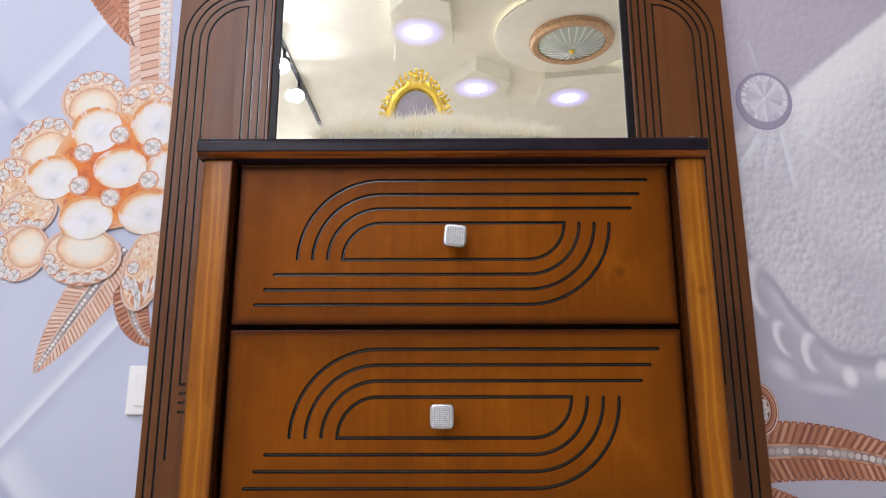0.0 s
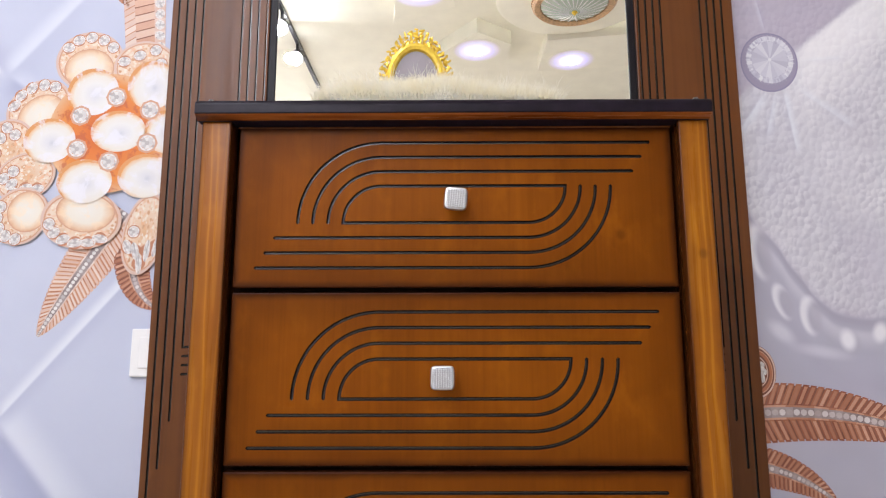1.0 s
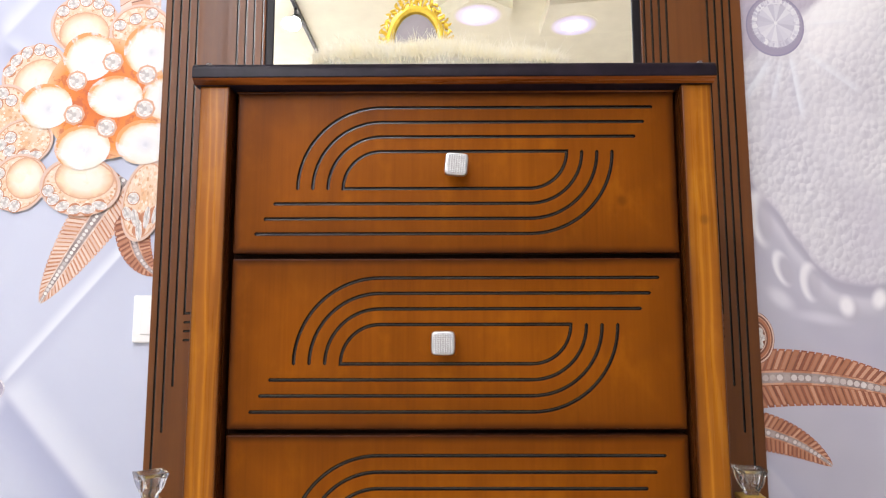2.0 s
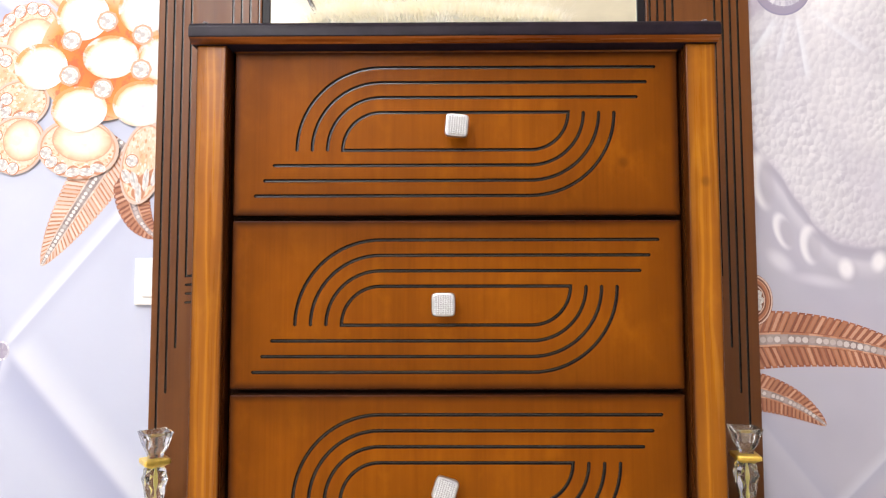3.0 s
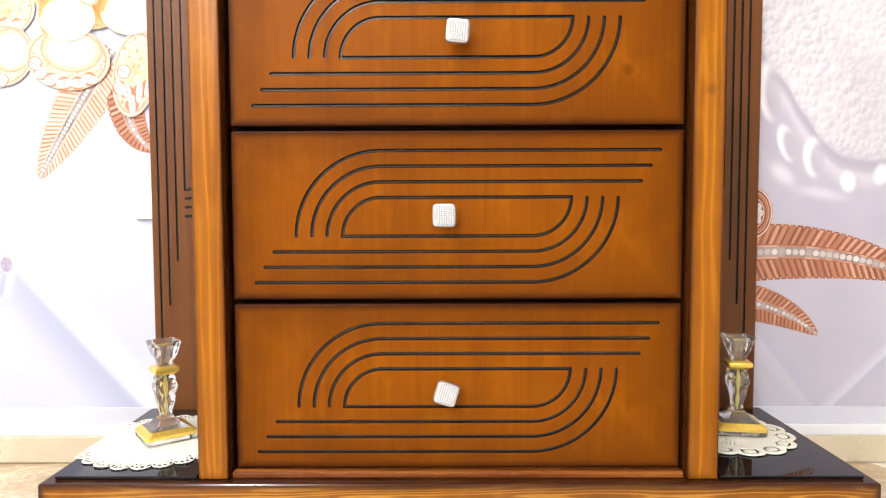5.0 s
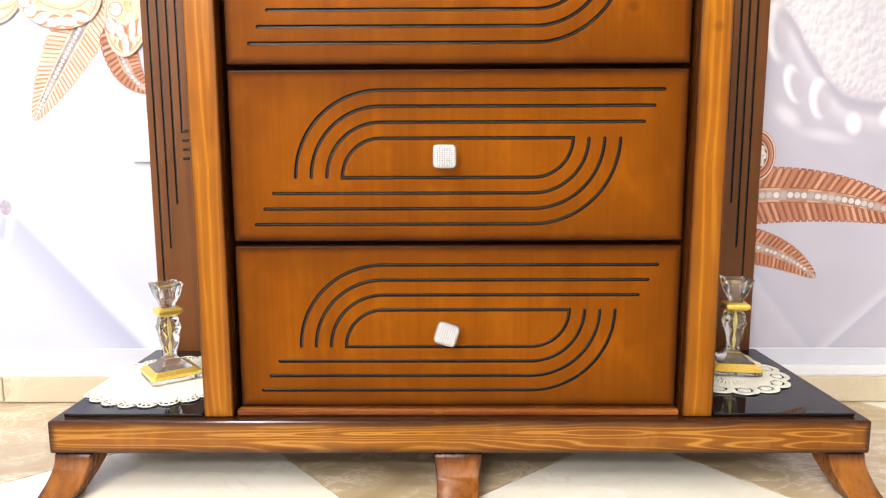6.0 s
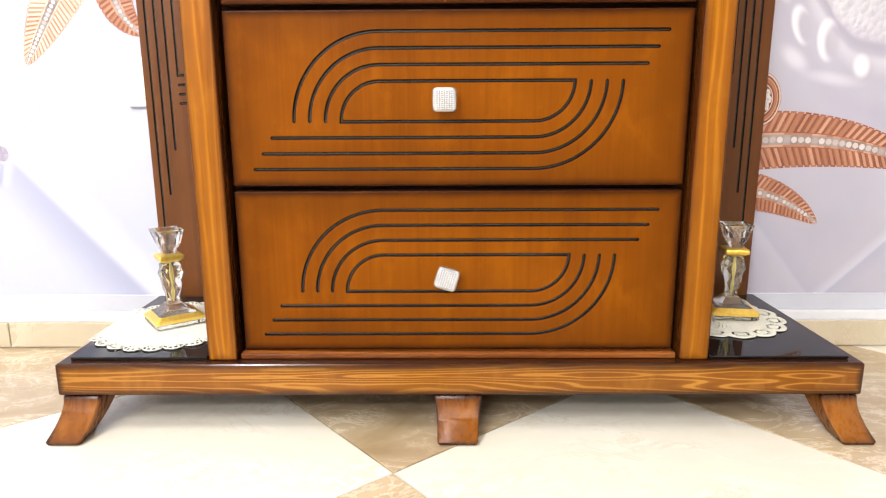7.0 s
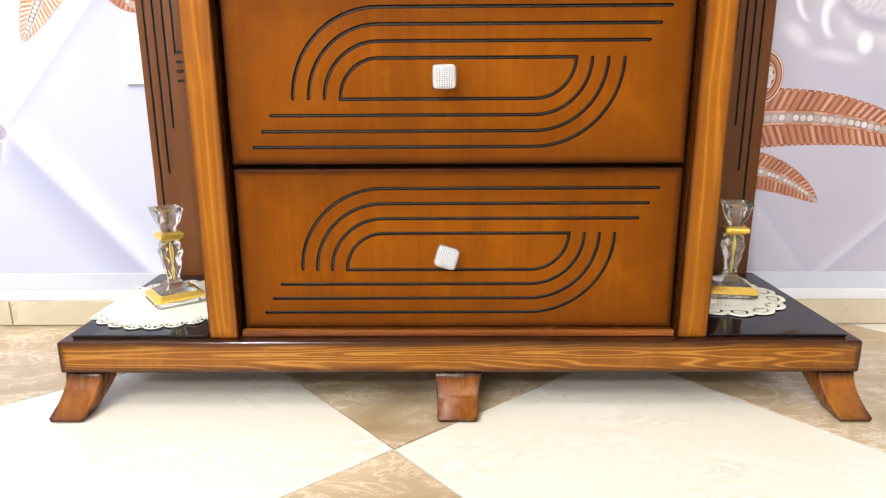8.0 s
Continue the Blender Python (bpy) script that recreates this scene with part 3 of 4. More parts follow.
# ---- dressing table ----
dresser = thing("dressing_table", (0, 0, 0), "brown stained wooden dressing table with carved drawers and mirror", "dressing table")
part("plinth", box(-0.552, 0.552, -0.03, 0.308, -0.023, 0.023, 0.004, 3), BASE_WOOD, dresser, "pine plinth board with edges darkened by burnish and painted shade", at=(0, 0, 0.081))
for sx in (-1, 1):
    x0, x1 = sorted((sx * 0.347, sx * 0.537))
    part("glass_inlay", box(x0, x1, -0.016, 0.282, 0.1045, 0.109, 0.001, 1), BLACK_GLASS, dresser, "glossy black glass plate")
    post = box(-0.0202, 0.0202, -0.016, 0.03, -0.347, 0.3475, 0.0025, 3)
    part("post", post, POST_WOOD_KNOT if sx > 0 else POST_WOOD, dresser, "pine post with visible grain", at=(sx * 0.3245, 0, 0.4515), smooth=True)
part("carcass", box(-0.343, 0.343, 0.03, 0.284, 0.1045, 0.796), BODY_WOOD, dresser, "dark cabinet body")
part("bottom_rail", box(-0.301, 0.301, -0.012, 0.02, 0.1045, 0.1127, 0.0025), RAIL_WOOD, dresser)
part("top_rail", box(-0.301, 0.301, 0.004, 0.024, 0.7955, 0.7983, 0.001), RAIL_WOOD, dresser)
slab = [(-0.033, 0.816), (-0.033, 0.8055), (-0.0315, 0.8045), (-0.021, 0.7985), (0.284, 0.7985), (0.284, 0.824), (-0.028, 0.824), (-0.0315, 0.821)]
top = bmesh.new()
rows = []
for x, inset in ((-0.346, 0.006), (-0.3495, 0.002), (-0.3495, 0.0), (0.3455, 0.0), (0.3455, 0.002), (0.342, 0.006)):
    rows.append([(x, min(y + inset, 0.284) if y < 0.2 else y, min(max(z, 0.7985 + inset * 0.5), 0.824 - inset * 0.4)) for y, z in slab])
loft(rows, top)
top.normal_update()
for f in top.faces:
    c = f.calc_center_median()
    f.material_index = 1 if c.y < -0.02 and 0.7988 < c.z < 0.8048 else 0
part("top_board", top, (BLACK_LACQUER, RAIL_WOOD), dresser, "black lacquered top with a rounded edge", smooth=True)


def foot(lean, reach, wide, waist):
    """A sabre foot: a square block under a thin neck that sweeps forward and outward to a chamfered toe.
    lean and reach: how far the toe lies outward and forward; wide: half its width at the top; waist: half its width at the toe."""
    rings = []

    def ring(cx, front, back, w, z):
        c, z = 0.0022, z - 0.0285
        rings.append([(cx - w + c, front, z), (cx + w - c, front, z), (cx + w, front + c, z), (cx + w, back - c, z),
                      (cx + w - c, back, z), (cx - w + c, back, z), (cx - w, back - c, z), (cx - w, front + c, z)])

    ring(0.0, 0.008, 0.05, wide - 0.008, 0.0585)
    ring(0.0, 0.006, 0.052, wide - 0.006, 0.0568)
    ring(0.0, 0.001, 0.056, wide - 0.001, 0.0566)
    for i in range(11):
        s = i / 10
        k = s ** 1.8
        w = wide + (waist - wide) * math.sin(s * math.pi / 2)
        ring(lean * k, -reach * k, 0.058 - (reach + 0.012) * k, w, 0.0552 - 0.0492 * s)
    ring(lean * 1.02, -reach * 1.0 + 0.0015, 0.046 - reach, waist - 0.0015, 0.002)
    ring(lean * 1.02, -reach * 1.0 + 0.006, 0.044 - reach, waist - 0.005, 0.0)
    bm = loft(rings)
    bm.normal_update()
    return bm


for fx, fy, lean, reach, wide, waist in ((-0.5215, -0.029, -0.012, 0.036, 0.0255, 0.0235), (0.5235, -0.029, 0.012, 0.036, 0.0245, 0.0225), (0.0005, -0.029, -0.001, 0.036, 0.033, 0.0275),
                                         (-0.52, 0.235, -0.012, 0.012, 0.0255, 0.0235), (0.52, 0.235, 0.012, 0.012, 0.0255, 0.0235)):
    part("foot", foot(lean, reach, wide, waist), FOOT_WOOD, dresser, "curved outswept foot, its toe darkened by burnish and painted shade", at=(fx, fy, 0.0285), smooth=True)

# drawers with the milled race-track pattern

def drawer_front(lift, wood):
    """A drawer front; lift: how far its pattern sits above the middle."""
    lines, loops = race_track(0.0, lift, 0.0511, 0.0205, 0.1, (0.2435, 0.256, 0.268))
    blank = finish(box(-0.2975, 0.2985, 0.0, 0.02, -0.111, 0.1112, 0.0022, 2), "drawer_blank")
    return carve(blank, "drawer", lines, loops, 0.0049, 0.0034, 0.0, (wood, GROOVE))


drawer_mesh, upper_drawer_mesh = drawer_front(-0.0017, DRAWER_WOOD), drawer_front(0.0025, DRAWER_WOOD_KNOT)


def knob_mesh():
    bm = bmesh.new()
    rings = []
    for half, y in ((0.005, 0.002), (0.0055, -0.008), (0.0065, -0.012), (0.0125, -0.0145), (0.015, -0.018), (0.0155, -0.022), (0.0145, -0.0245), (0.0125, -0.0252)):
        ring = []
        for i in range(32):
            a = 2 * math.pi * i / 32
            c, s = math.cos(a), math.sin(a)
            p = 2 / (5.5 if half > 0.01 else 2.0)
            ring.append((half * math.copysign(abs(c) ** p, c), y, half * math.copysign(abs(s) ** p, s)))
        rings.append(ring)
    loft(rings, bm)
    base = len(bm.faces)
    bm.faces.ensure_lookup_table()
    bm.faces[base - 1].material_index = 2
    for col in range(8):
        for row in range(10):
            x, z = -0.0108 + col * 0.00309, -0.0108 + row * 0.0024
            m = pose(x, -0.0254, z, 0, 32 if col % 2 else -32, 0) @ Matrix.Diagonal((0.0027, 0.0016, 0.0017, 1))
            made = bmesh.ops.create_cube(bm, size=1, matrix=m)
    bm.faces.ensure_lookup_table()
    for f in bm.faces[base:]:
        f.material_index = 1
    return finish(bm, "knob", CHROME, CRYSTALS, KNOB_PLATE)


knob = knob_mesh()
for z, kx, kz, turn in ((0.6835, 0.0015, 0.0045, 5), (0.4545, -0.0165, 0.0, 0), (0.2255, -0.0145, -0.004, 17)):
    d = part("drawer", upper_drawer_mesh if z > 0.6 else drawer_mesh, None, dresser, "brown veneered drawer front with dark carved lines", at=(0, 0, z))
    k = part("knob", knob, None, d, "square chrome knob set with white crystals", at=(kx, 0, kz), smooth=True)
    k.rotation_euler = (0, radians(turn), 0)

# tall side panels with the same pattern set upright, and the mirror between them
PY = 0.286
for sx in (-1, 1):
    outer, mid, gap = (0.533, 0.4355, 0.0155) if sx < 0 else (0.5315, 0.432, 0.0137)
    x0, x1 = sorted((sx * 0.346, sx * outer))
    lines, loops = race_track(0.0, 0.0, 0.075, gap, 0.29, (0.49, 0.5685, 0.67))
    lines = [[(sx * (mid + z), 0.8645 - x) for x, z in line] for line in lines]
    loops = [[(sx * (mid + z), 0.8645 - x) for x, z in line] for line in loops]
    blank = finish(box(x0, x1, PY, PY + 0.022, 0.1045, 1.78, 0.002, 2), "panel_blank")
    part("side_panel", carve(blank, "side_panel", lines, loops, 0.0046, 0.0028, PY, (PANEL_WOOD, GROOVE)), None, dresser, "dark brown upright panel with carved lines")
mirror = part("mirror", box(-0.332, 0.332, 0.289, 0.295, 0.826, 1.721), MIRROR, dresser, "clear mirror")
for x0, x1, z0, z1 in ((-0.345, -0.331, 0.826, 1.738), (0.331, 0.345, 0.826, 1.738), (-0.331, 0.331, 1.72, 1.738)):
    part("frame", box(x0, x1, 0.2855, 0.306, z0, z1, 0.0015, 2), FRAME_BLACK, mirror, "black frame")


# ---- things on the plinth and on the top ----
def square_ring(half, z, chamfer=0.12):
    c = half * chamfer
    return [(-half + c, -half, z), (half - c, -half, z), (half, -half + c, z), (half, half - c, z),
            (half - c, half, z), (-half + c, half, z), (-half, half - c, z), (-half, -half + c, z)]


def faceted(profile, chamfer=0.12, cut=0.0):
    """A square turned piece; cut: how much the corner chamfer swings from ring to ring, which gives diamond facets."""
    return loft([square_ring(h, z * 0.93, chamfer + (cut if k % 2 else -cut)) for k, (h, z) in enumerate(profile)])


def candlestick(x, y, z, turn):
    c = thing("candlestick", (x, y, z), "clear cut crystal candlestick with gold bands on a doily", "candlestick", "pair of candlesticks")
    c.rotation_euler = (0, 0, radians(turn))
    part("base", faceted(((0.034, 0.0), (0.037, 0.002), (0.037, 0.0082))), CRYSTAL, c, "clear square crystal base")
    part("base_band", faceted(((0.0375, 0.0085), (0.0375, 0.0135), (0.0285, 0.0195), (0.0285, 0.009))), GOLD, c, "gold band")
    part("base_cone", faceted(((0.0285, 0.0175), (0.0285, 0.0195), (0.019, 0.025), (0.0115, 0.034))), CRYSTAL, c)
    stem = ((0.0085, 0.0345), (0.0092, 0.044), (0.0118, 0.06), (0.0145, 0.074), (0.0158, 0.086), (0.0152, 0.094), (0.0132, 0.101), (0.0118, 0.106))
    part("stem", faceted(stem, 0.36, 0.24), CRYSTAL, c, "faceted crystal stem")
    # added sliver whose yellow stands in for reflections of the gold bands
    part("stem_core", faceted(((0.001, 0.037), (0.0028, 0.055), (0.0012, 0.066), (0.0032, 0.085), (0.0012, 0.104)), 0.1), GOLD_GLINT, c, "added yellow core in place of the gold bands' reflections")
    part("collar", faceted(((0.0115, 0.1065), (0.0185, 0.1115), (0.019, 0.116), (0.018, 0.1185), (0.0105, 0.1205))), GOLD, c, "gold collar")
    part("cup", faceted(((0.0095, 0.121), (0.0108, 0.127), (0.0155, 0.138), (0.0198, 0.152), (0.0215, 0.1615), (0.0175, 0.1615), (0.0115, 0.156), (0.0095, 0.14)), 0.2, 0.1), CRYSTAL, c, "flared crystal cup")
    return c


def doily(x, y, z, radius, scallops, material, droop, open_work, label, net=False):
    d = thing("lace_doily", (x, y, z), label, "doily", "lace doilies")
    bm = bmesh.new()
    around, steps = scallops * 20, 34
    grid = []
    for i in range(around):
        a = 2 * math.pi * i / around
        edge = radius * (0.9 + 0.1 * abs(math.sin(a * scallops / 2)) ** 0.6)
        row = []
        for j in range(steps + 1):
            r = edge * (0.02 + 0.98 * j / steps)
            px, py = r * math.cos(a), r * math.sin(a)
            h = 0.0012 + 0.0009 * noise.noise((px * 60, py * 60, 3))
            over = max(0.0, -(px + x) - droop)
            row.append(bm.verts.new((px, py, h - over * 0.9)))
        grid.append(row)
    for i in range(around):
        t = (i % 20 + 0.5) / 20
        for j in range(steps):
            s = (j + 0.5) / steps
            loop = math.hypot((t - 0.5) * 2.1, (s - 0.82) * 7.5)
            hole = (net and j in (steps - 5, steps - 3, steps - 2) and (i + (3 if j == steps - 5 else 0)) % 5 in (1, 2, 3)) or 0.55 < loop < 0.55 + 0.25 * open_work or (0.42 < s < 0.6 and abs(math.sin(4 * math.pi * t + s * 9)) < 0.34 * open_work) or (0.2 < s < 0.36 and abs(math.sin(2 * math.pi * t - s * 12)) < 0.3 * open_work)
            if not hole:
                k = (i + 1) % around
                bm.faces.new((grid[i][j], grid[k][j], grid[k][j + 1], grid[i][j + 1]))
    bmesh.ops.delete(bm, geom=[v for v in bm.verts if not v.link_faces], context="VERTS")
    ob = part("cloth", bm, material, d, smooth=True)
    mod = ob.modifiers.new("thickness", "SOLIDIFY")
    mod.thickness, mod.offset = 0.0011, 0.0
    return d


doily(-0.45, 0.122, 0.1098, 0.12, 24, LACE_WHITE, 0.546, 0.12, "ivory cloth doily with a netted lace edge, on black glass", True)
doily(0.425, 0.15, 0.1098, 0.1, 14, LACE, 9.0, 0.9, "ivory crochet doily with looped edge, on black glass")
candlestick(-0.45, 0.13, 0.1125, 38)
candlestick(0.445, 0.16, 0.1125, -8)

# white fur mat bunched along the top board, with a gilt frame standing behind it
fur = thing("fur_mat", (-0.022, 0.055, 0.824), "cream long-haired fur mat lying on the black top", "fur mat")
rng = random.Random(4)


def fur_height(u, v):
    """Height of the bunched cloth over the top board; u and v run from -1 to 1."""
    return (0.04 + 0.005 * math.sin(u * 7 + 1) - 0.01 * u) * max(0.0, 1 - abs(u) ** 3) ** 0.5 * max(0.0, 1 - v * v) ** 0.5


grid = [[(0.17 * (i / 20 - 1), 0.075 * (j / 6 - 1), 0.0005 + fur_height(i / 20 - 1, j / 6 - 1)) for j in range(13)] for i in range(41)]
part("cloth", loft(grid, caps=False, closed=False), FUR, fur, smooth=True)
pile = bmesh.new()
for k in range(17000):
    u, v = rng.uniform(-1, 1), rng.uniform(-1, 1)
    base = Vector((0.17 * u, 0.075 * v, fur_height(u, v)))
    lean = Vector((u * 0.5 + rng.gauss(0, 0.4), v * 0.9 - 0.3 + rng.gauss(0, 0.4), 1.0 + rng.gauss(0, 0.25))).normalized()
    long = rng.uniform(0.014, 0.028) * (1.6 if rng.random() < 0.06 else 1.0)
    side = Vector((rng.gauss(0, 1), rng.gauss(0, 1), 0)).normalized() * 0.0005
    mid = base + lean * long * 0.55
    tip = base + lean * long + Vector((rng.gauss(0, 0.004), rng.gauss(0, 0.004), -0.004))
    a, b, c, d, e = (pile.verts.new(p) for p in (base - side, base + side, mid + side * 0.7, mid - side * 0.7, tip))
    pile.faces.new((a, b, c, d))
    pile.faces.new((d, c, e))
tagged(part("pile", pile, FUR, fur), kind="stuff")

edging = thing("lace_edging", (0, -0.026, 0.8242), "white bead edging of a cloth under the fur", "lace edging")
beads = bmesh.new()
for start, count in ((-0.167, 6), (-0.036, 8), (0.094, 4)):
    for k in range(count):
        bmesh.ops.create_icosphere(beads, subdivisions=1, radius=rng.uniform(0.0012, 0.0021), matrix=Matrix.Translation((start + 0.0048 * k, rng.uniform(-0.001, 0.001), 0.0015)))
tagged(part("bead_edge", beads, LACE_WHITE, edging, smooth=True), kind="stuff")
stud = thing("corner_stud", (0.328, -0.022, 0.824), "small clear stud on the corner of the black top", "stud", "corner studs")
part("cap", lathe(((0.004, 0.0002), (0.0045, 0.002), (0.003, 0.004), (0.001, 0.0046)), 14), CRYSTAL, stud, smooth=True)
copy_thing(stud, pose(-0.331, -0.022, 0.824))
gilt = thing("oval_gilt_frame", (-0.06, 0.135, 0.824), "small oval gilt frame with ornate scrolls, standing", "table frame")
rx, rz, cz = 0.042, 0.058, 0.1
rim = []
for i in range(48):
    a = 2 * math.pi * i / 48
    o = Vector((math.cos(a), 0, math.sin(a)))
    c = Vector((rx * o.x, 0, cz + rz * o.z))
    rim.append([tuple(c + o * 0.007 * math.cos(b) + Vector((0, 0.007 * math.sin(b), 0))) for b in (0, 0.79, 1.57, 2.36, 3.14, 3.93, 4.71, 5.5)])
rim.append(rim[0])
part("rim", loft(rim, caps=False), GOLD_CAST, gilt, smooth=True)
scrolls = bmesh.new()
for i in range(44):
    a = 2 * math.pi * i / 44
    crest = max(0.0, math.sin(a)) ** 6
    for k in range(4 + int(4 * crest)):
        grow = 1.12 + 0.06 * k + rng.uniform(-0.03, 0.03)
        m = Matrix.Translation((rx * grow * math.cos(a) * 1.06, rng.uniform(-0.004, 0.003), cz + rz * grow * math.sin(a))) @ pose(0, 0, 0, rng.uniform(0, 180), math.degrees(-a) + rng.uniform(-90, 90), 0) @ Matrix.Diagonal((1.7, 0.8, 0.6, 1))
        bmesh.ops.create_icosphere(scrolls, subdivisions=1, radius=rng.uniform(0.0022, 0.0042), matrix=m)
part("scrollwork", scrolls, GOLD_CAST, gilt, "pierced gilt scrollwork", smooth=True)
part("plate", prism([(rx * math.cos(i * math.pi / 24), cz + rz * math.sin(i * math.pi / 24)) for i in range(48)], 0.0, 0.004), GREY_PLATE, gilt, "grey reflecting plate")
part("stand", box(-0.03, 0.03, -0.012, 0.03, 0.0005, 0.036, 0.004), GOLD_CAST, gilt)

socket = thing("light_switch", (-0.534, YW, 0.4905), "square white wall switch plate", "switch")
part("plate", box(-0.043, 0.043, -0.009, 0.0, -0.0425, 0.0425, 0.003), WHITE_PLASTIC, socket)
part("rocker", box(-0.028, 0.028, -0.012, -0.0085, -0.028, 0.028, 0.002), WHITE_PLASTIC, socket)


# ---- the printed mural: rose-gold jewellery flowers on the wallpaper ----
def ink(stops, depth=0.8):
    """Printing ink never reaches the white of the paper."""
    return [(at, tuple(c * depth for c in colour)) for at, colour in stops]


def printed(name, *stops, mottle=None, amount=0.0, grain=9.0, rough=0.55, aside=(0.0, 0.0)):
    """Print whose tone runs from the middle of a unit disc to its rim, with mottling of a second tone."""
    n = Nodes(name)
    pos = n.coords()
    x, y, z = n.xyz(pos)
    px, pz = n.math("ADD", x, aside[0]), n.math("ADD", z, aside[1])
    r = n.math("SQRT", n.math("ADD", n.math("MULTIPLY", px, px), n.math("MULTIPLY", pz, pz)))
    wob = n.math("MULTIPLY", n.math("SUBTRACT", n.noise(pos, 2.5, 3), 0.5), 0.2)
    colour = n.ramp(n.math("ADD", r, wob), *ink(stops))
    if mottle:
        info = n.node("ShaderNodeObjectInfo")
        shift = n.node("ShaderNodeVectorMath", operation="ADD")
        n.link(pos, shift.inputs[0])
        off = n.node("ShaderNodeCombineXYZ")
        n.link(n.math("MULTIPLY", info.outputs["Random"], 40.0), off.inputs[0])
        n.link(off.outputs[0], shift.inputs[1])
        f = n.noise(shift.outputs[0], grain, 5, 0.6, 0.6)
        colour = n.mix(n.smooth(f, 0.5, 0.62, 0.0, amount), colour, mottle)
    return n.done(colour, rough)


def print_islands(name, *stops, rough=0.55):
    n = Nodes(name)
    g = n.node("ShaderNodeNewGeometry")
    f = n.noise(n.coords(), 120.0, 3)
    v = n.math("ADD", n.math("MULTIPLY", g.outputs["Random Per Island"], 0.75), n.math("MULTIPLY", f, 0.3))
    return n.done(n.ramp(v, *ink(stops)), rough)


PEARL = printed("pearl_print", (0.0, (0.66, 0.68, 0.76)), (0.16, (0.8, 0.8, 0.85)), (0.5, (0.9, 0.89, 0.88)), (0.8, (0.9, 0.85, 0.78)), (0.98, (0.88, 0.56, 0.3)), (1.0, (0.8, 0.36, 0.12)), mottle=(0.74, 0.74, 0.81), amount=0.7, grain=1.3, aside=(-0.1, 0.12))
PETAL = printed("petal_print", (0.0, (0.92, 0.9, 0.84)), (0.6, (0.92, 0.85, 0.74)), (0.85, (0.88, 0.64, 0.44)), (1.0, (0.76, 0.42, 0.25)), mottle=(0.86, 0.66, 0.44), amount=0.4, grain=1.8)
PETAL_GRAIN = printed("petal_grain_print", (0.0, (0.82, 0.5, 0.28)), (0.45, (0.88, 0.66, 0.48)), (0.8, (0.9, 0.75, 0.62)), (1.0, (0.8, 0.5, 0.34)), mottle=(0.74, 0.36, 0.17), amount=0.55, grain=5.0)
HEART = printed("flower_heart_print", (0.0, (0.5, 0.07, 0.015)), (0.4, (0.8, 0.2, 0.02)), (0.8, (0.86, 0.3, 0.05)), (1.0, (0.84, 0.5, 0.28)), mottle=(0.46, 0.09, 0.03), amount=0.7, grain=5.0)
ROSE = print_islands("rose_gold_print", (0.1, (0.68, 0.36, 0.24)), (0.5, (0.8, 0.5, 0.37)), (0.9, (0.86, 0.68, 0.56)))
ROSE_DARK = print_islands("rose_gold_shadow_print", (0.1, (0.2, 0.07, 0.04)), (0.9, (0.33, 0.13, 0.08)))
COPPER = print_islands("copper_print", (0.1, (0.36, 0.11, 0.05)), (0.5, (0.54, 0.2, 0.1)), (0.9, (0.66, 0.31, 0.18)))
COPPER_LIGHT = print_islands("copper_light_print", (0.1, (0.62, 0.3, 0.18)), (0.5, (0.76, 0.44, 0.3)), (0.9, (0.86, 0.6, 0.46)))
COPPER_DEEP = print_islands("copper_deep_print", (0.1, (0.26, 0.07, 0.035)), (0.5, (0.38, 0.12, 0.06)), (0.9, (0.48, 0.18, 0.09)))
COPPER_MID = print_islands("copper_mid_print", (0.1, (0.46, 0.18, 0.1)), (0.5, (0.6, 0.28, 0.17)), (0.9, (0.74, 0.42, 0.29)))
STONE_PINK = print_islands("pink_stone_print", (0.05, (0.42, 0.33, 0.33)), (0.5, (0.62, 0.54, 0.54)), (0.9, (0.82, 0.76, 0.76)))
BLUSH = print_islands("blush_print", (0.1, (0.75, 0.5, 0.4)), (0.9, (0.88, 0.74, 0.66)))
STONE = print_islands("stone_print", (0.05, (0.34, 0.3, 0.3)), (0.35, (0.7, 0.67, 0.67)), (0.8, (0.92, 0.9, 0.88)))
STONE_GREY = print_islands("stone_band_print", (0.1, (0.24, 0.18, 0.18)), (0.5, (0.36, 0.29, 0.29)), (0.9, (0.46, 0.39, 0.39)))
CRUST = print_islands("gold_crust_print", (0.05, (0.6, 0.24, 0.09)), (0.35, (0.84, 0.56, 0.36)), (0.7, (0.92, 0.78, 0.62)), (0.95, (0.95, 0.9, 0.82)))
JEWEL = print_islands("jewel_print", (0.05, (0.5, 0.48, 0.62)), (0.45, (0.7, 0.69, 0.8)), (0.9, (0.9, 0.9, 0.95)))
JEWEL_EDGE = print_islands("jewel_edge_print", (0.05, (0.3, 0.27, 0.42)), (0.9, (0.38, 0.34, 0.5)))
JEWEL_RIM = print_islands("jewel_rim_print", (0.05, (0.36, 0.32, 0.46)), (0.9, (0.52, 0.48, 0.62)))
mural = tagged(thing("wall_mural", (0, YW, 0), "rose-gold and pearl jewellery flowers printed on the wallpaper", "mural"), kind="structure")
LAYER = 0.00009


def disc_mesh(name, material, n=40):
    bm = bmesh.new()
    bm.faces.new([bm.verts.new((math.cos(2 * math.pi * i / n), 0, math.sin(2 * math.pi * i / n))) for i in range(n)])
    me = finish(bm, name, material)
    return me


def place(name, me, x, z, rx, rz, layer, turn=0.0, parent=None):
    ob = part(name, me, None, parent or mural, at=(x, -LAYER * layer, z))
    ob.scale, ob.rotation_euler = (rx, 1, rz), (0, radians(turn), 0)
    return ob


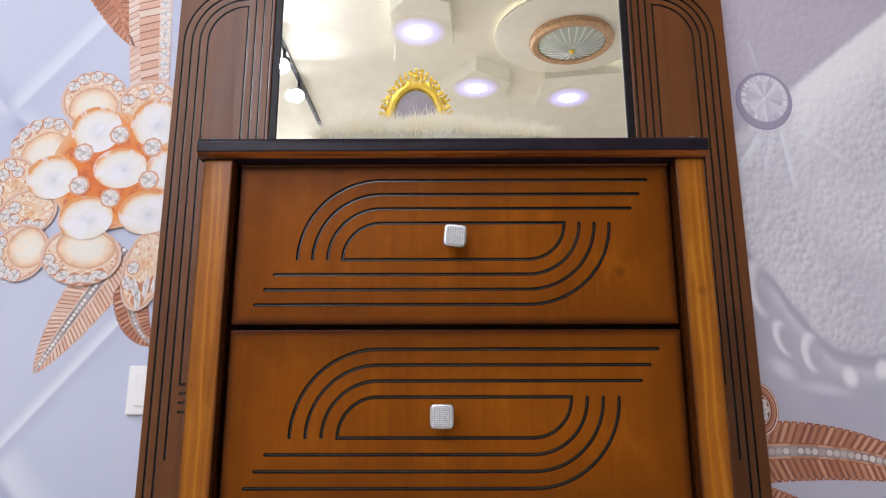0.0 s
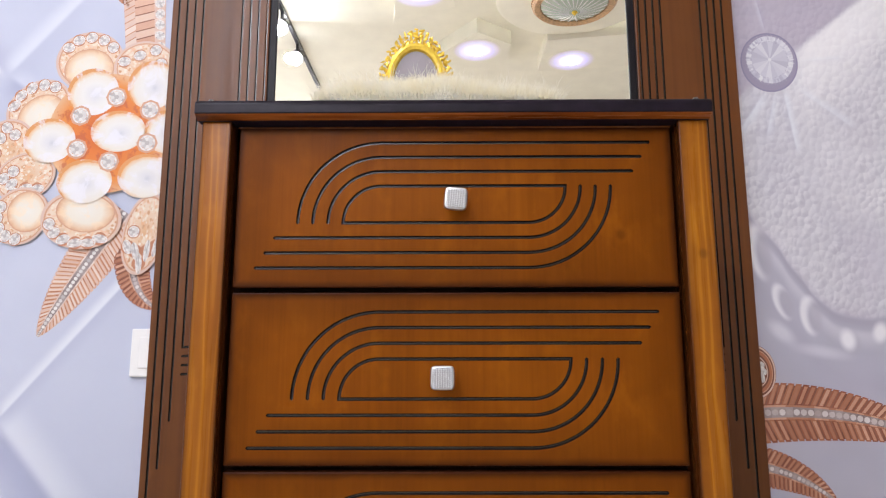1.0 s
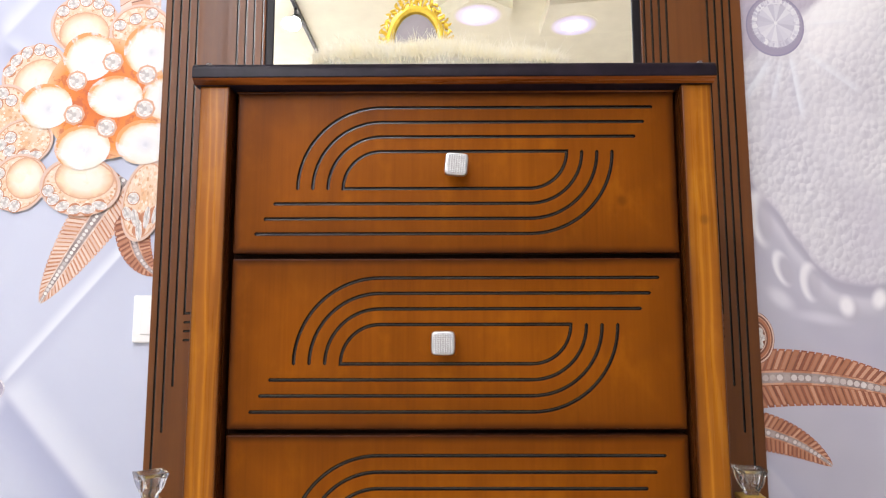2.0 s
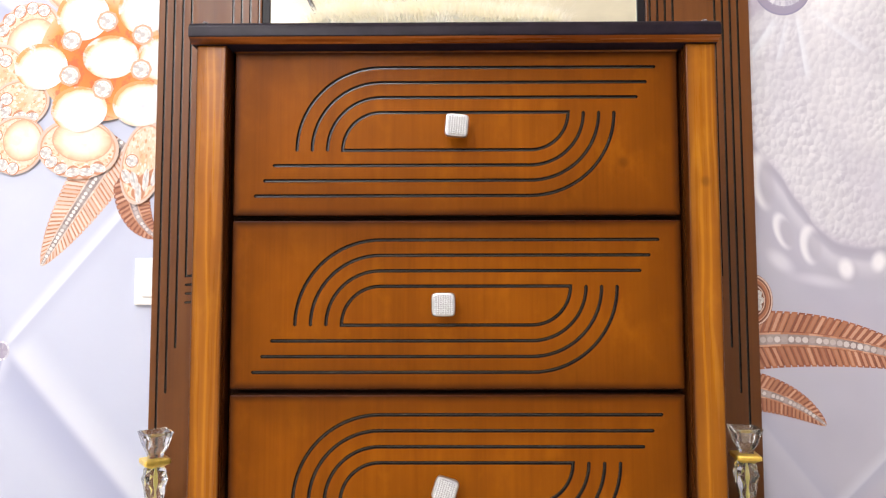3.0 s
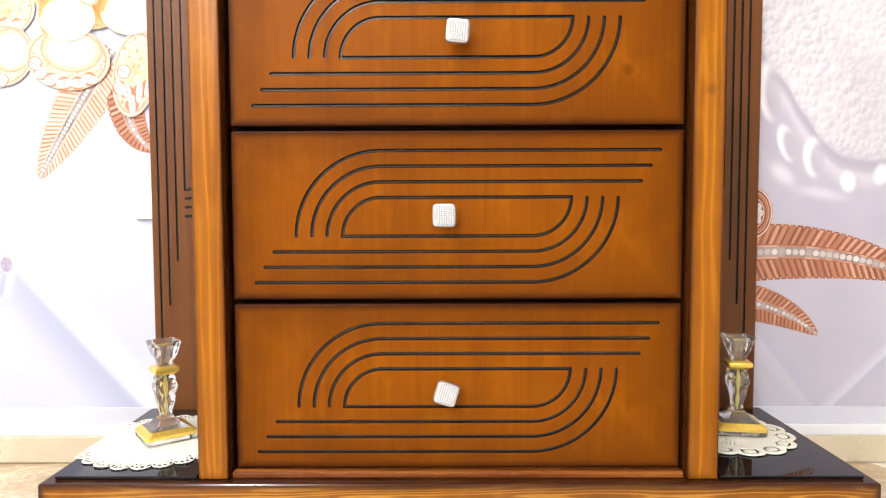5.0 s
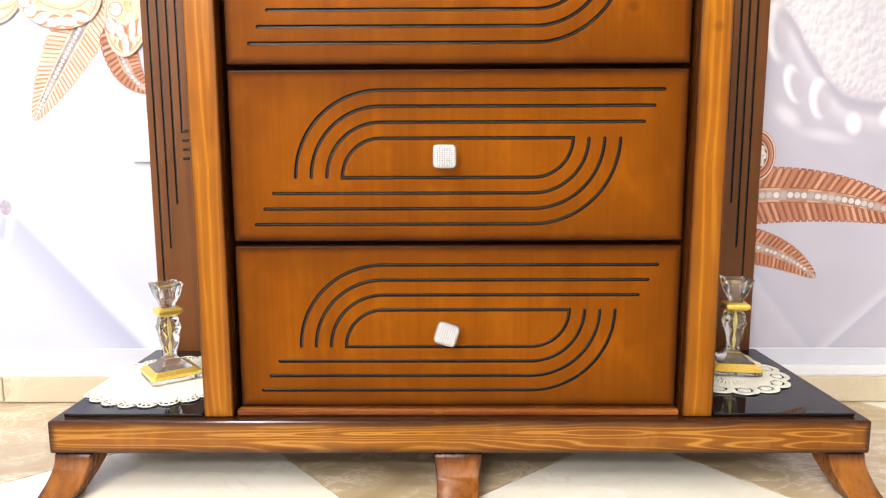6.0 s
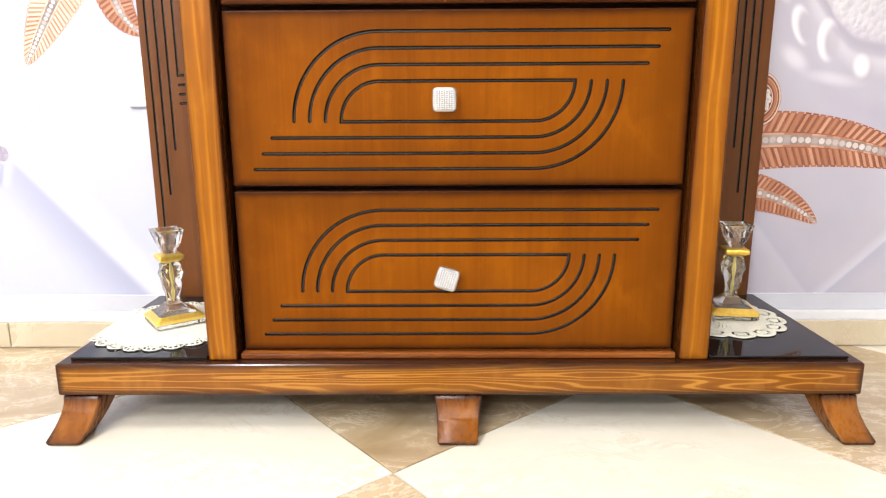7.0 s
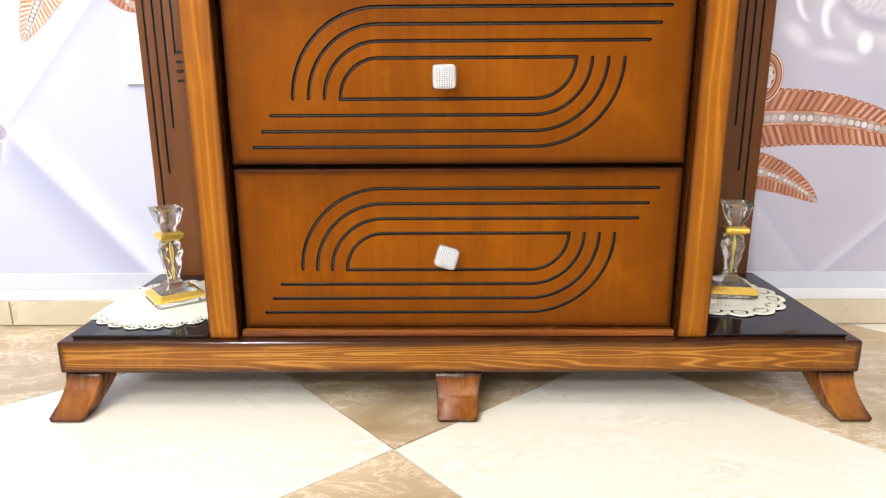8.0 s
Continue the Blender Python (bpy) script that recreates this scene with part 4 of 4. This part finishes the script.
def ring_mesh(name, material, inner, a0=0.0, a1=360.0, n=48):
    bm = bmesh.new()
    rows = []
    for i in range(n + 1):
        a = radians(a0 + (a1 - a0) * i / n)
        taper = 1.0 if a1 - a0 >= 360 else min(1.0, 8 * i / n, 8 * (n - i) / n)
        q = 1 - (1 - inner) * max(0.05, taper)
        rows.append((bm.verts.new((math.cos(a), 0, math.sin(a))), bm.verts.new((q * math.cos(a), 0, q * math.sin(a)))))
    for (a, b), (c, d) in zip(rows, rows[1:]):
        bm.faces.new((a, c, d, b))
    return finish(bm, name, material)


def fan_mesh(name, materials, n=10, hub=0.3):
    """A cut stone seen from above: a ring of wedge facets round a small table."""
    bm = bmesh.new()
    for i in range(n):
        a, b = 2 * math.pi * i / n, 2 * math.pi * (i + 1) / n
        m = (a + b) / 2
        p = lambda r, t: bm.verts.new((r * math.cos(t), 0, r * math.sin(t)))
        bm.faces.new((p(hub, a), p(0.78, a), p(0.78, b), p(hub, b)))
        f = bm.faces.new((p(0.78, a), p(1, a), p(1, m), p(0.78, m)))
        f.material_index = len(materials) - 1
        f = bm.faces.new((p(0.78, m), p(1, m), p(1, b), p(0.78, b)))
        f.material_index = len(materials) - 1
    bm.faces.new([bm.verts.new((hub * math.cos(2 * math.pi * i / n), 0, hub * math.sin(2 * math.pi * i / n))) for i in range(n)])
    return finish(bm, name, *materials)


PEARL_DISC, HEART_DISC, PETAL_DISC, GRAIN_DISC = disc_mesh("pearl", PEARL), disc_mesh("flower_heart", HEART), disc_mesh("petal", PETAL), disc_mesh("petal", PETAL_GRAIN)
RIM, RIM_DARK = ring_mesh("rim", BLUSH, 0.93), ring_mesh("rim_line", COPPER_LIGHT, 0.955)
STONE_RIM = disc_mesh("stone_rim", COPPER, 12)
STONE_FAN, JEWEL_FAN = fan_mesh("stone", (STONE, STONE), 8), fan_mesh("jewel", (JEWEL, JEWEL), 18, 0.07)

crust = bmesh.new()
grit = random.Random(12)
for k in range(260):
    a, q, r = grit.uniform(0, 2 * math.pi), 0.9 * math.sqrt(grit.random()), grit.uniform(0.025, 0.06)
    crust.faces.new([crust.verts.new((q * math.cos(a) + r * math.cos(t * math.pi / 3), -0.3 * LAYER * (k % 3), q * math.sin(a) + r * math.sin(t * math.pi / 3))) for t in range(6)])
CRUST_DISC = finish(crust, "gold_crust", CRUST)

place("flower_heart", HEART_DISC, -0.652, 0.903, 0.116, 0.118, 58)
# petals: x, z, half width, half height, turn, stones on the rim, plain or grained
for layer, (px, pz, prx, prz, turn, start, stones, grained) in enumerate(((-0.702, 1.05, 0.066, 0.06, 0, 30, 5, False), (-0.592, 1.035, 0.062, 0.055, 10, 40, 4, True), (-0.792, 0.955, 0.065, 0.052, -35, 20, 5, False),
        (-0.84, 0.872, 0.052, 0.06, 0, 90, 6, True), (-0.803, 0.818, 0.058, 0.046, -20, 150, 6, True), (-0.805, 0.742, 0.052, 0.056, 30, 180, 5, False),
        (-0.69, 0.735, 0.076, 0.056, 5, 195, 6, False), (-0.57, 0.708, 0.04, 0.078, 10, 200, 6, True))):
    petal = place("petal", GRAIN_DISC, px, pz, prx, prz, 14 + 5 * layer, turn)
    place("gold_crust", CRUST_DISC, 0, 0, 1, 1, 0.4, 70 * layer, petal)
    place("rim", RIM, 0, 0, 1, 1, 2, 0, petal)
    place("rim_line", RIM_DARK, 0, 0, 0.92, 0.92, 3, 0, petal)
    if not grained:
        away = radians(start + 60)
        hollow = place("hollow", PETAL_DISC, -0.3 * math.cos(away), -0.3 * math.sin(away), 0.72, 0.7, 1.5, 0, petal)
        place("rim_line", RIM_DARK, 0, 0, 1.02, 1.02, 1, 0, hollow)
    for k in range(stones):
        a = radians(start + 120 * (k + 0.5) / stones)
        q = 0.8 if not grained else 0.5 + 0.22 * (k % 2)
        spread = 1.15 if not grained else 1.6
        b = radians(start + 60 + spread * (120 * (k + 0.5) / stones - 60))
        place("stone", STONE_FAN, q * math.cos(b), q * math.sin(b), 0.0108 / prx, 0.011 / prz, 4, k * 20, petal)
        place("stone_rim", STONE_RIM, q * math.cos(b), q * math.sin(b), 0.0128 / prx, 0.013 / prz, 3.5, 0, petal)
for px, pz, prx, prz in ((-0.688, 0.985, 0.052, 0.05), (-0.575, 0.998, 0.05, 0.052), (-0.763, 0.888, 0.052, 0.046), (-0.541, 0.905, 0.046, 0.045), (-0.69, 0.808, 0.055, 0.045), (-0.577, 0.818, 0.054, 0.045), (-0.634, 0.906, 0.055, 0.043)):
    place("pearl", PEARL_DISC, px, pz, prx * 0.95, prz * 0.95, 60, 0)
for px, pz in ((-0.642, 0.974), (-0.576, 0.948), (-0.708, 0.937), (-0.577, 0.882), (-0.709, 0.871), (-0.647, 0.846)):
    collar = place("stone_setting", disc_mesh("stone_setting", COPPER_LIGHT, 8), px, pz, 0.0205, 0.0205, 62)
    place("stone", STONE_FAN, 0, 0, 0.76, 0.76, 1, 15, collar)


def bezier(p0, p1, p2, s):
    a, b, c = Vector(p0), Vector(p1), Vector(p2)
    d = (b - a) * 2 * (1 - s) + (c - b) * 2 * s
    return a * (1 - s) ** 2 + b * 2 * s * (1 - s) + c * s * s, Vector((-d.y, d.x)).normalized()


def feather(name, p0, p1, p2, width, barbs, layer, full=0.25, colours=(ROSE_DARK, COPPER_DEEP, COPPER_MID, STONE_GREY, STONE_PINK), slant=0.05):
    """A jewelled leaf: rolled, slanted barbs on both sides of a band of round stones between two pale cords."""
    bm = bmesh.new()

    def half(s):
        return width * min(1.0, (s + 0.15) / full) ** 0.6 * max(0.0, 1 - s ** 2.2) ** 0.8 + 0.002

    def quad(points, y, slot):
        f = bm.faces.new([bm.verts.new((p.x, y, p.y)) for p in points])
        f.material_index = slot

    n = barbs
    for i in range(n):
        s0, s1 = i / n, (i + 1) / n
        (c0, n0), (c1, n1) = bezier(p0, p1, p2, s0), bezier(p0, p1, p2, s1)
        quad((c0 - n0 * half(s0) * 0.97, c1 - n1 * half(s1) * 0.97, c1 + n1 * half(s1) * 0.97, c0 + n0 * half(s0) * 0.97), 0.0, 0)
        for side in (-1, 1):
            def at(s, f):
                """A point on the barb that leaves the middle at s, at the fraction f of its length."""
                e = min(1.0, s + slant * f)
                c, m = bezier(p0, p1, p2, e)
                return c + m * side * half(e) * f

            step = 1.0 / n
            for lo, hi, near, far, slot in ((0.2, 1.04, 0.0, 0.8, 1), (0.3, 0.97, 0.22, 0.68, 2)):
                quad((at(s0 + near * step, lo), at(s0 + far * step, lo), at(s0 + far * step, hi), at(s0 + near * step, hi)), -LAYER * (1 + 0.3 * (i % 3) + slot), slot)
        w0, w1 = half(s0) * 0.13 + 0.0014, half(s1) * 0.13 + 0.0014
        quad((c0 - n0 * w0 * 1.6, c1 - n1 * w1 * 1.6, c1 + n1 * w1 * 1.6, c0 + n0 * w0 * 1.6), -4.2 * LAYER, 2)
        quad((c0 - n0 * w0 * 1.15, c1 - n1 * w1 * 1.15, c1 + n1 * w1 * 1.15, c0 + n0 * w0 * 1.15), -5 * LAYER, 3)
        stones = 1 if (c1 - c0).length < 2.4 * w0 else 2
        for q in range(stones):
            c, r = c0.lerp(c1, (q + 0.5) / stones), min(w0 * 1.0, (c1 - c0).length * 0.45 / stones)
            quad([c + Vector((math.cos(k * math.pi / 4), math.sin(k * math.pi / 4))) * r for k in range(8)], -6 * LAYER, 4)
    return part(name, finish(bm, name, *colours), None, mural, at=(0, -LAYER * layer, 0))


PALE_LEAF = (COPPER, COPPER_LIGHT, BLUSH, STONE_GREY, STONE)
feather("leaf", (-0.61, 0.75), (-0.69, 0.635), (-0.752, 0.52), 0.047, 34, 1, 0.2, PALE_LEAF, 0.07)
feather("leaf", (-0.592, 0.68), (-0.592, 0.60), (-0.54, 0.57), 0.03, 16, 6)
feather("leaf", (0.47, 0.376), (0.68, 0.407), (0.86, 0.33), 0.049, 32, 1, 0.2)
feather("leaf", (0.48, 0.3), (0.59, 0.295), (0.661, 0.233), 0.032, 24, 6, 0.2)
feather("leaf", (-0.77, 1.46), (-0.7, 1.3), (-0.636, 1.165), 0.055, 26, 1, 0.2, (ROSE_DARK, COPPER, COPPER, COPPER, COPPER))
ring = place("ring", disc_mesh("ring", ROSE_DARK), 0.538, 0.455, 0.036, 0.047, 10)
for q, me, lay in ((0.98, RIM, 1), (0.84, RIM_DARK, 2), (0.8, ring_mesh("rim", COPPER, 0.85), 2), (0.6, RIM, 3)):
    place("rim", me, 0, 0, q, q, lay, 0, ring)
for k in range(9):
    place("stone", STONE_FAN, 0.38 * math.cos(k * 0.7), 0.38 * math.sin(k * 0.7), 0.17, 0.14, 4, k * 10, ring)


def rope(name, x0, x1, w0, w1, pitch, material, back, slant, layer):
    """A cord of slanted turns that climbs the wall."""
    bm = bmesh.new()
    z0, z1 = 1.0, 1.5
    n = int((z1 - z0) / pitch)
    for i in range(n):
        s, e = i / n, (i + 0.86) / n
        for slot, (a, b, y) in ((1, (s, (i + 1) / n, 0.0)), (0, (s, e, -LAYER))):
            pts = []
            for t, side in ((a, -1), (a, 1), (b, 1), (b, -1)):
                cx, w = x0 + (x1 - x0) * t, w0 + (w1 - w0) * t
                pts.append(bm.verts.new((cx + side * w / 2, y, z0 + (z1 - z0) * t + side * slant)))
            bm.faces.new(pts).material_index = slot
    return part(name, finish(bm, name, material, back), None, mural, at=(0, -LAYER * layer, 0))


rope("cord", -0.616, -0.668, 0.02, 0.028, 0.0135, BLUSH, COPPER, 0.007, 6)
rope("cord", -0.588, -0.635, 0.032, 0.054, 0.0165, ROSE, ROSE_DARK, 0.005, 8)
rope("stone_band", -0.563, -0.595, 0.018, 0.032, 0.0125, BLUSH, BLUSH, 0.001, 10)
for k in range(22):
    t = (k + 0.5) / 22
    place("stone", STONE_FAN, -0.563 - 0.032 * t, 1.0 + 0.5 * t, 0.008 + 0.004 * t, 0.0105, 12, k * 33)

setting = place("jewel_setting", disc_mesh("jewel_setting", JEWEL_RIM), 0.611, 1.041, 0.055, 0.0605, 2)
place("jewel_rim", ring_mesh("jewel_rim", JEWEL_EDGE, 0.95), 0, 0, 1.0, 1.0, 1, 0, setting)
place("jewel", JEWEL_FAN, 0.03, 0.09, 0.82, 0.8, 2, 7, setting)
teeth = bmesh.new()
for k in range(40):
    a, w = 2 * math.pi * k / 40, 0.06
    teeth.faces.new([teeth.verts.new((q * math.cos(t), 0, q * math.sin(t))) for q, t in ((0.84, a - w), (1.06, a), (0.84, a + w))])
place("facet_row", finish(teeth, "facet_row", JEWEL), 0.03, 0.09, 0.82, 0.8, 3, 0, setting)
place("button", fan_mesh("button", (JEWEL, JEWEL), 12, 0.2), 0.673, 0.086, 0.013, 0.016, 2)
place("button", fan_mesh("button", (JEWEL_RIM, JEWEL), 12, 0.2), -0.818, 0.366, 0.014, 0.018, 2)

# ---- floor and skirting tiles ----
TILE, JOINT = 0.461, 0.0028
U, V = Vector((math.cos(radians(-49.7)), math.sin(radians(-49.7)))), Vector((math.cos(radians(40.3)), math.sin(radians(40.3))))


def clipped(points, x0, x1, y0, y1):
    for axis, limit, sign in ((0, x0, 1), (0, x1, -1), (1, y0, 1), (1, y1, -1)):
        out = []
        for p, q in zip(points, points[1:] + points[:1]):
            a, b = sign * (p[axis] - limit), sign * (q[axis] - limit)
            if a >= 0:
                out.append(p)
            if a * b < 0:
                out.append(p.lerp(q, a / (a - b)))
        points = out
        if len(points) < 3:
            return []
    return points


for i in range(-14, 14):
    for j in range(-14, 14):
        c = Vector((-0.082, -0.128)) + U * (i + 0.5) * TILE + V * (j + 0.5) * TILE
        h = (TILE - JOINT) / 2
        shape = clipped([c + U * h * a + V * h * b for a, b in ((-1, -1), (1, -1), (1, 1), (-1, 1))], -2.6, 2.6, -4.6, YW)
        if shape:
            bm = loft([[(p.x - c.x, p.y - c.y, -0.003) for p in shape], [(p.x - c.x, p.y - c.y, -0.0006) for p in shape],
                       [(p.x - c.x - 0.0006 * (1 if p.x > c.x else -1), p.y - c.y - 0.0006 * (1 if p.y > c.y else -1), 0.0) for p in shape]])
            part("tile", bm, TILE_BEIGE if (i + j) % 2 else TILE_CREAM, floor, at=(c.x, c.y, 0))
strip = finish(box(-0.3088, 0.3088, 0.308, 0.3135, 0.002, 0.0495, 0.001, 1), "skirting_tile", TILE_SKIRT)
for k in range(-3, 6):
    cx = -0.846 + 0.62 * (k + 0.5)
    if -2.3 < cx < 2.3:
        part("tile", strip, None, skirting, at=(cx, 0, 0))
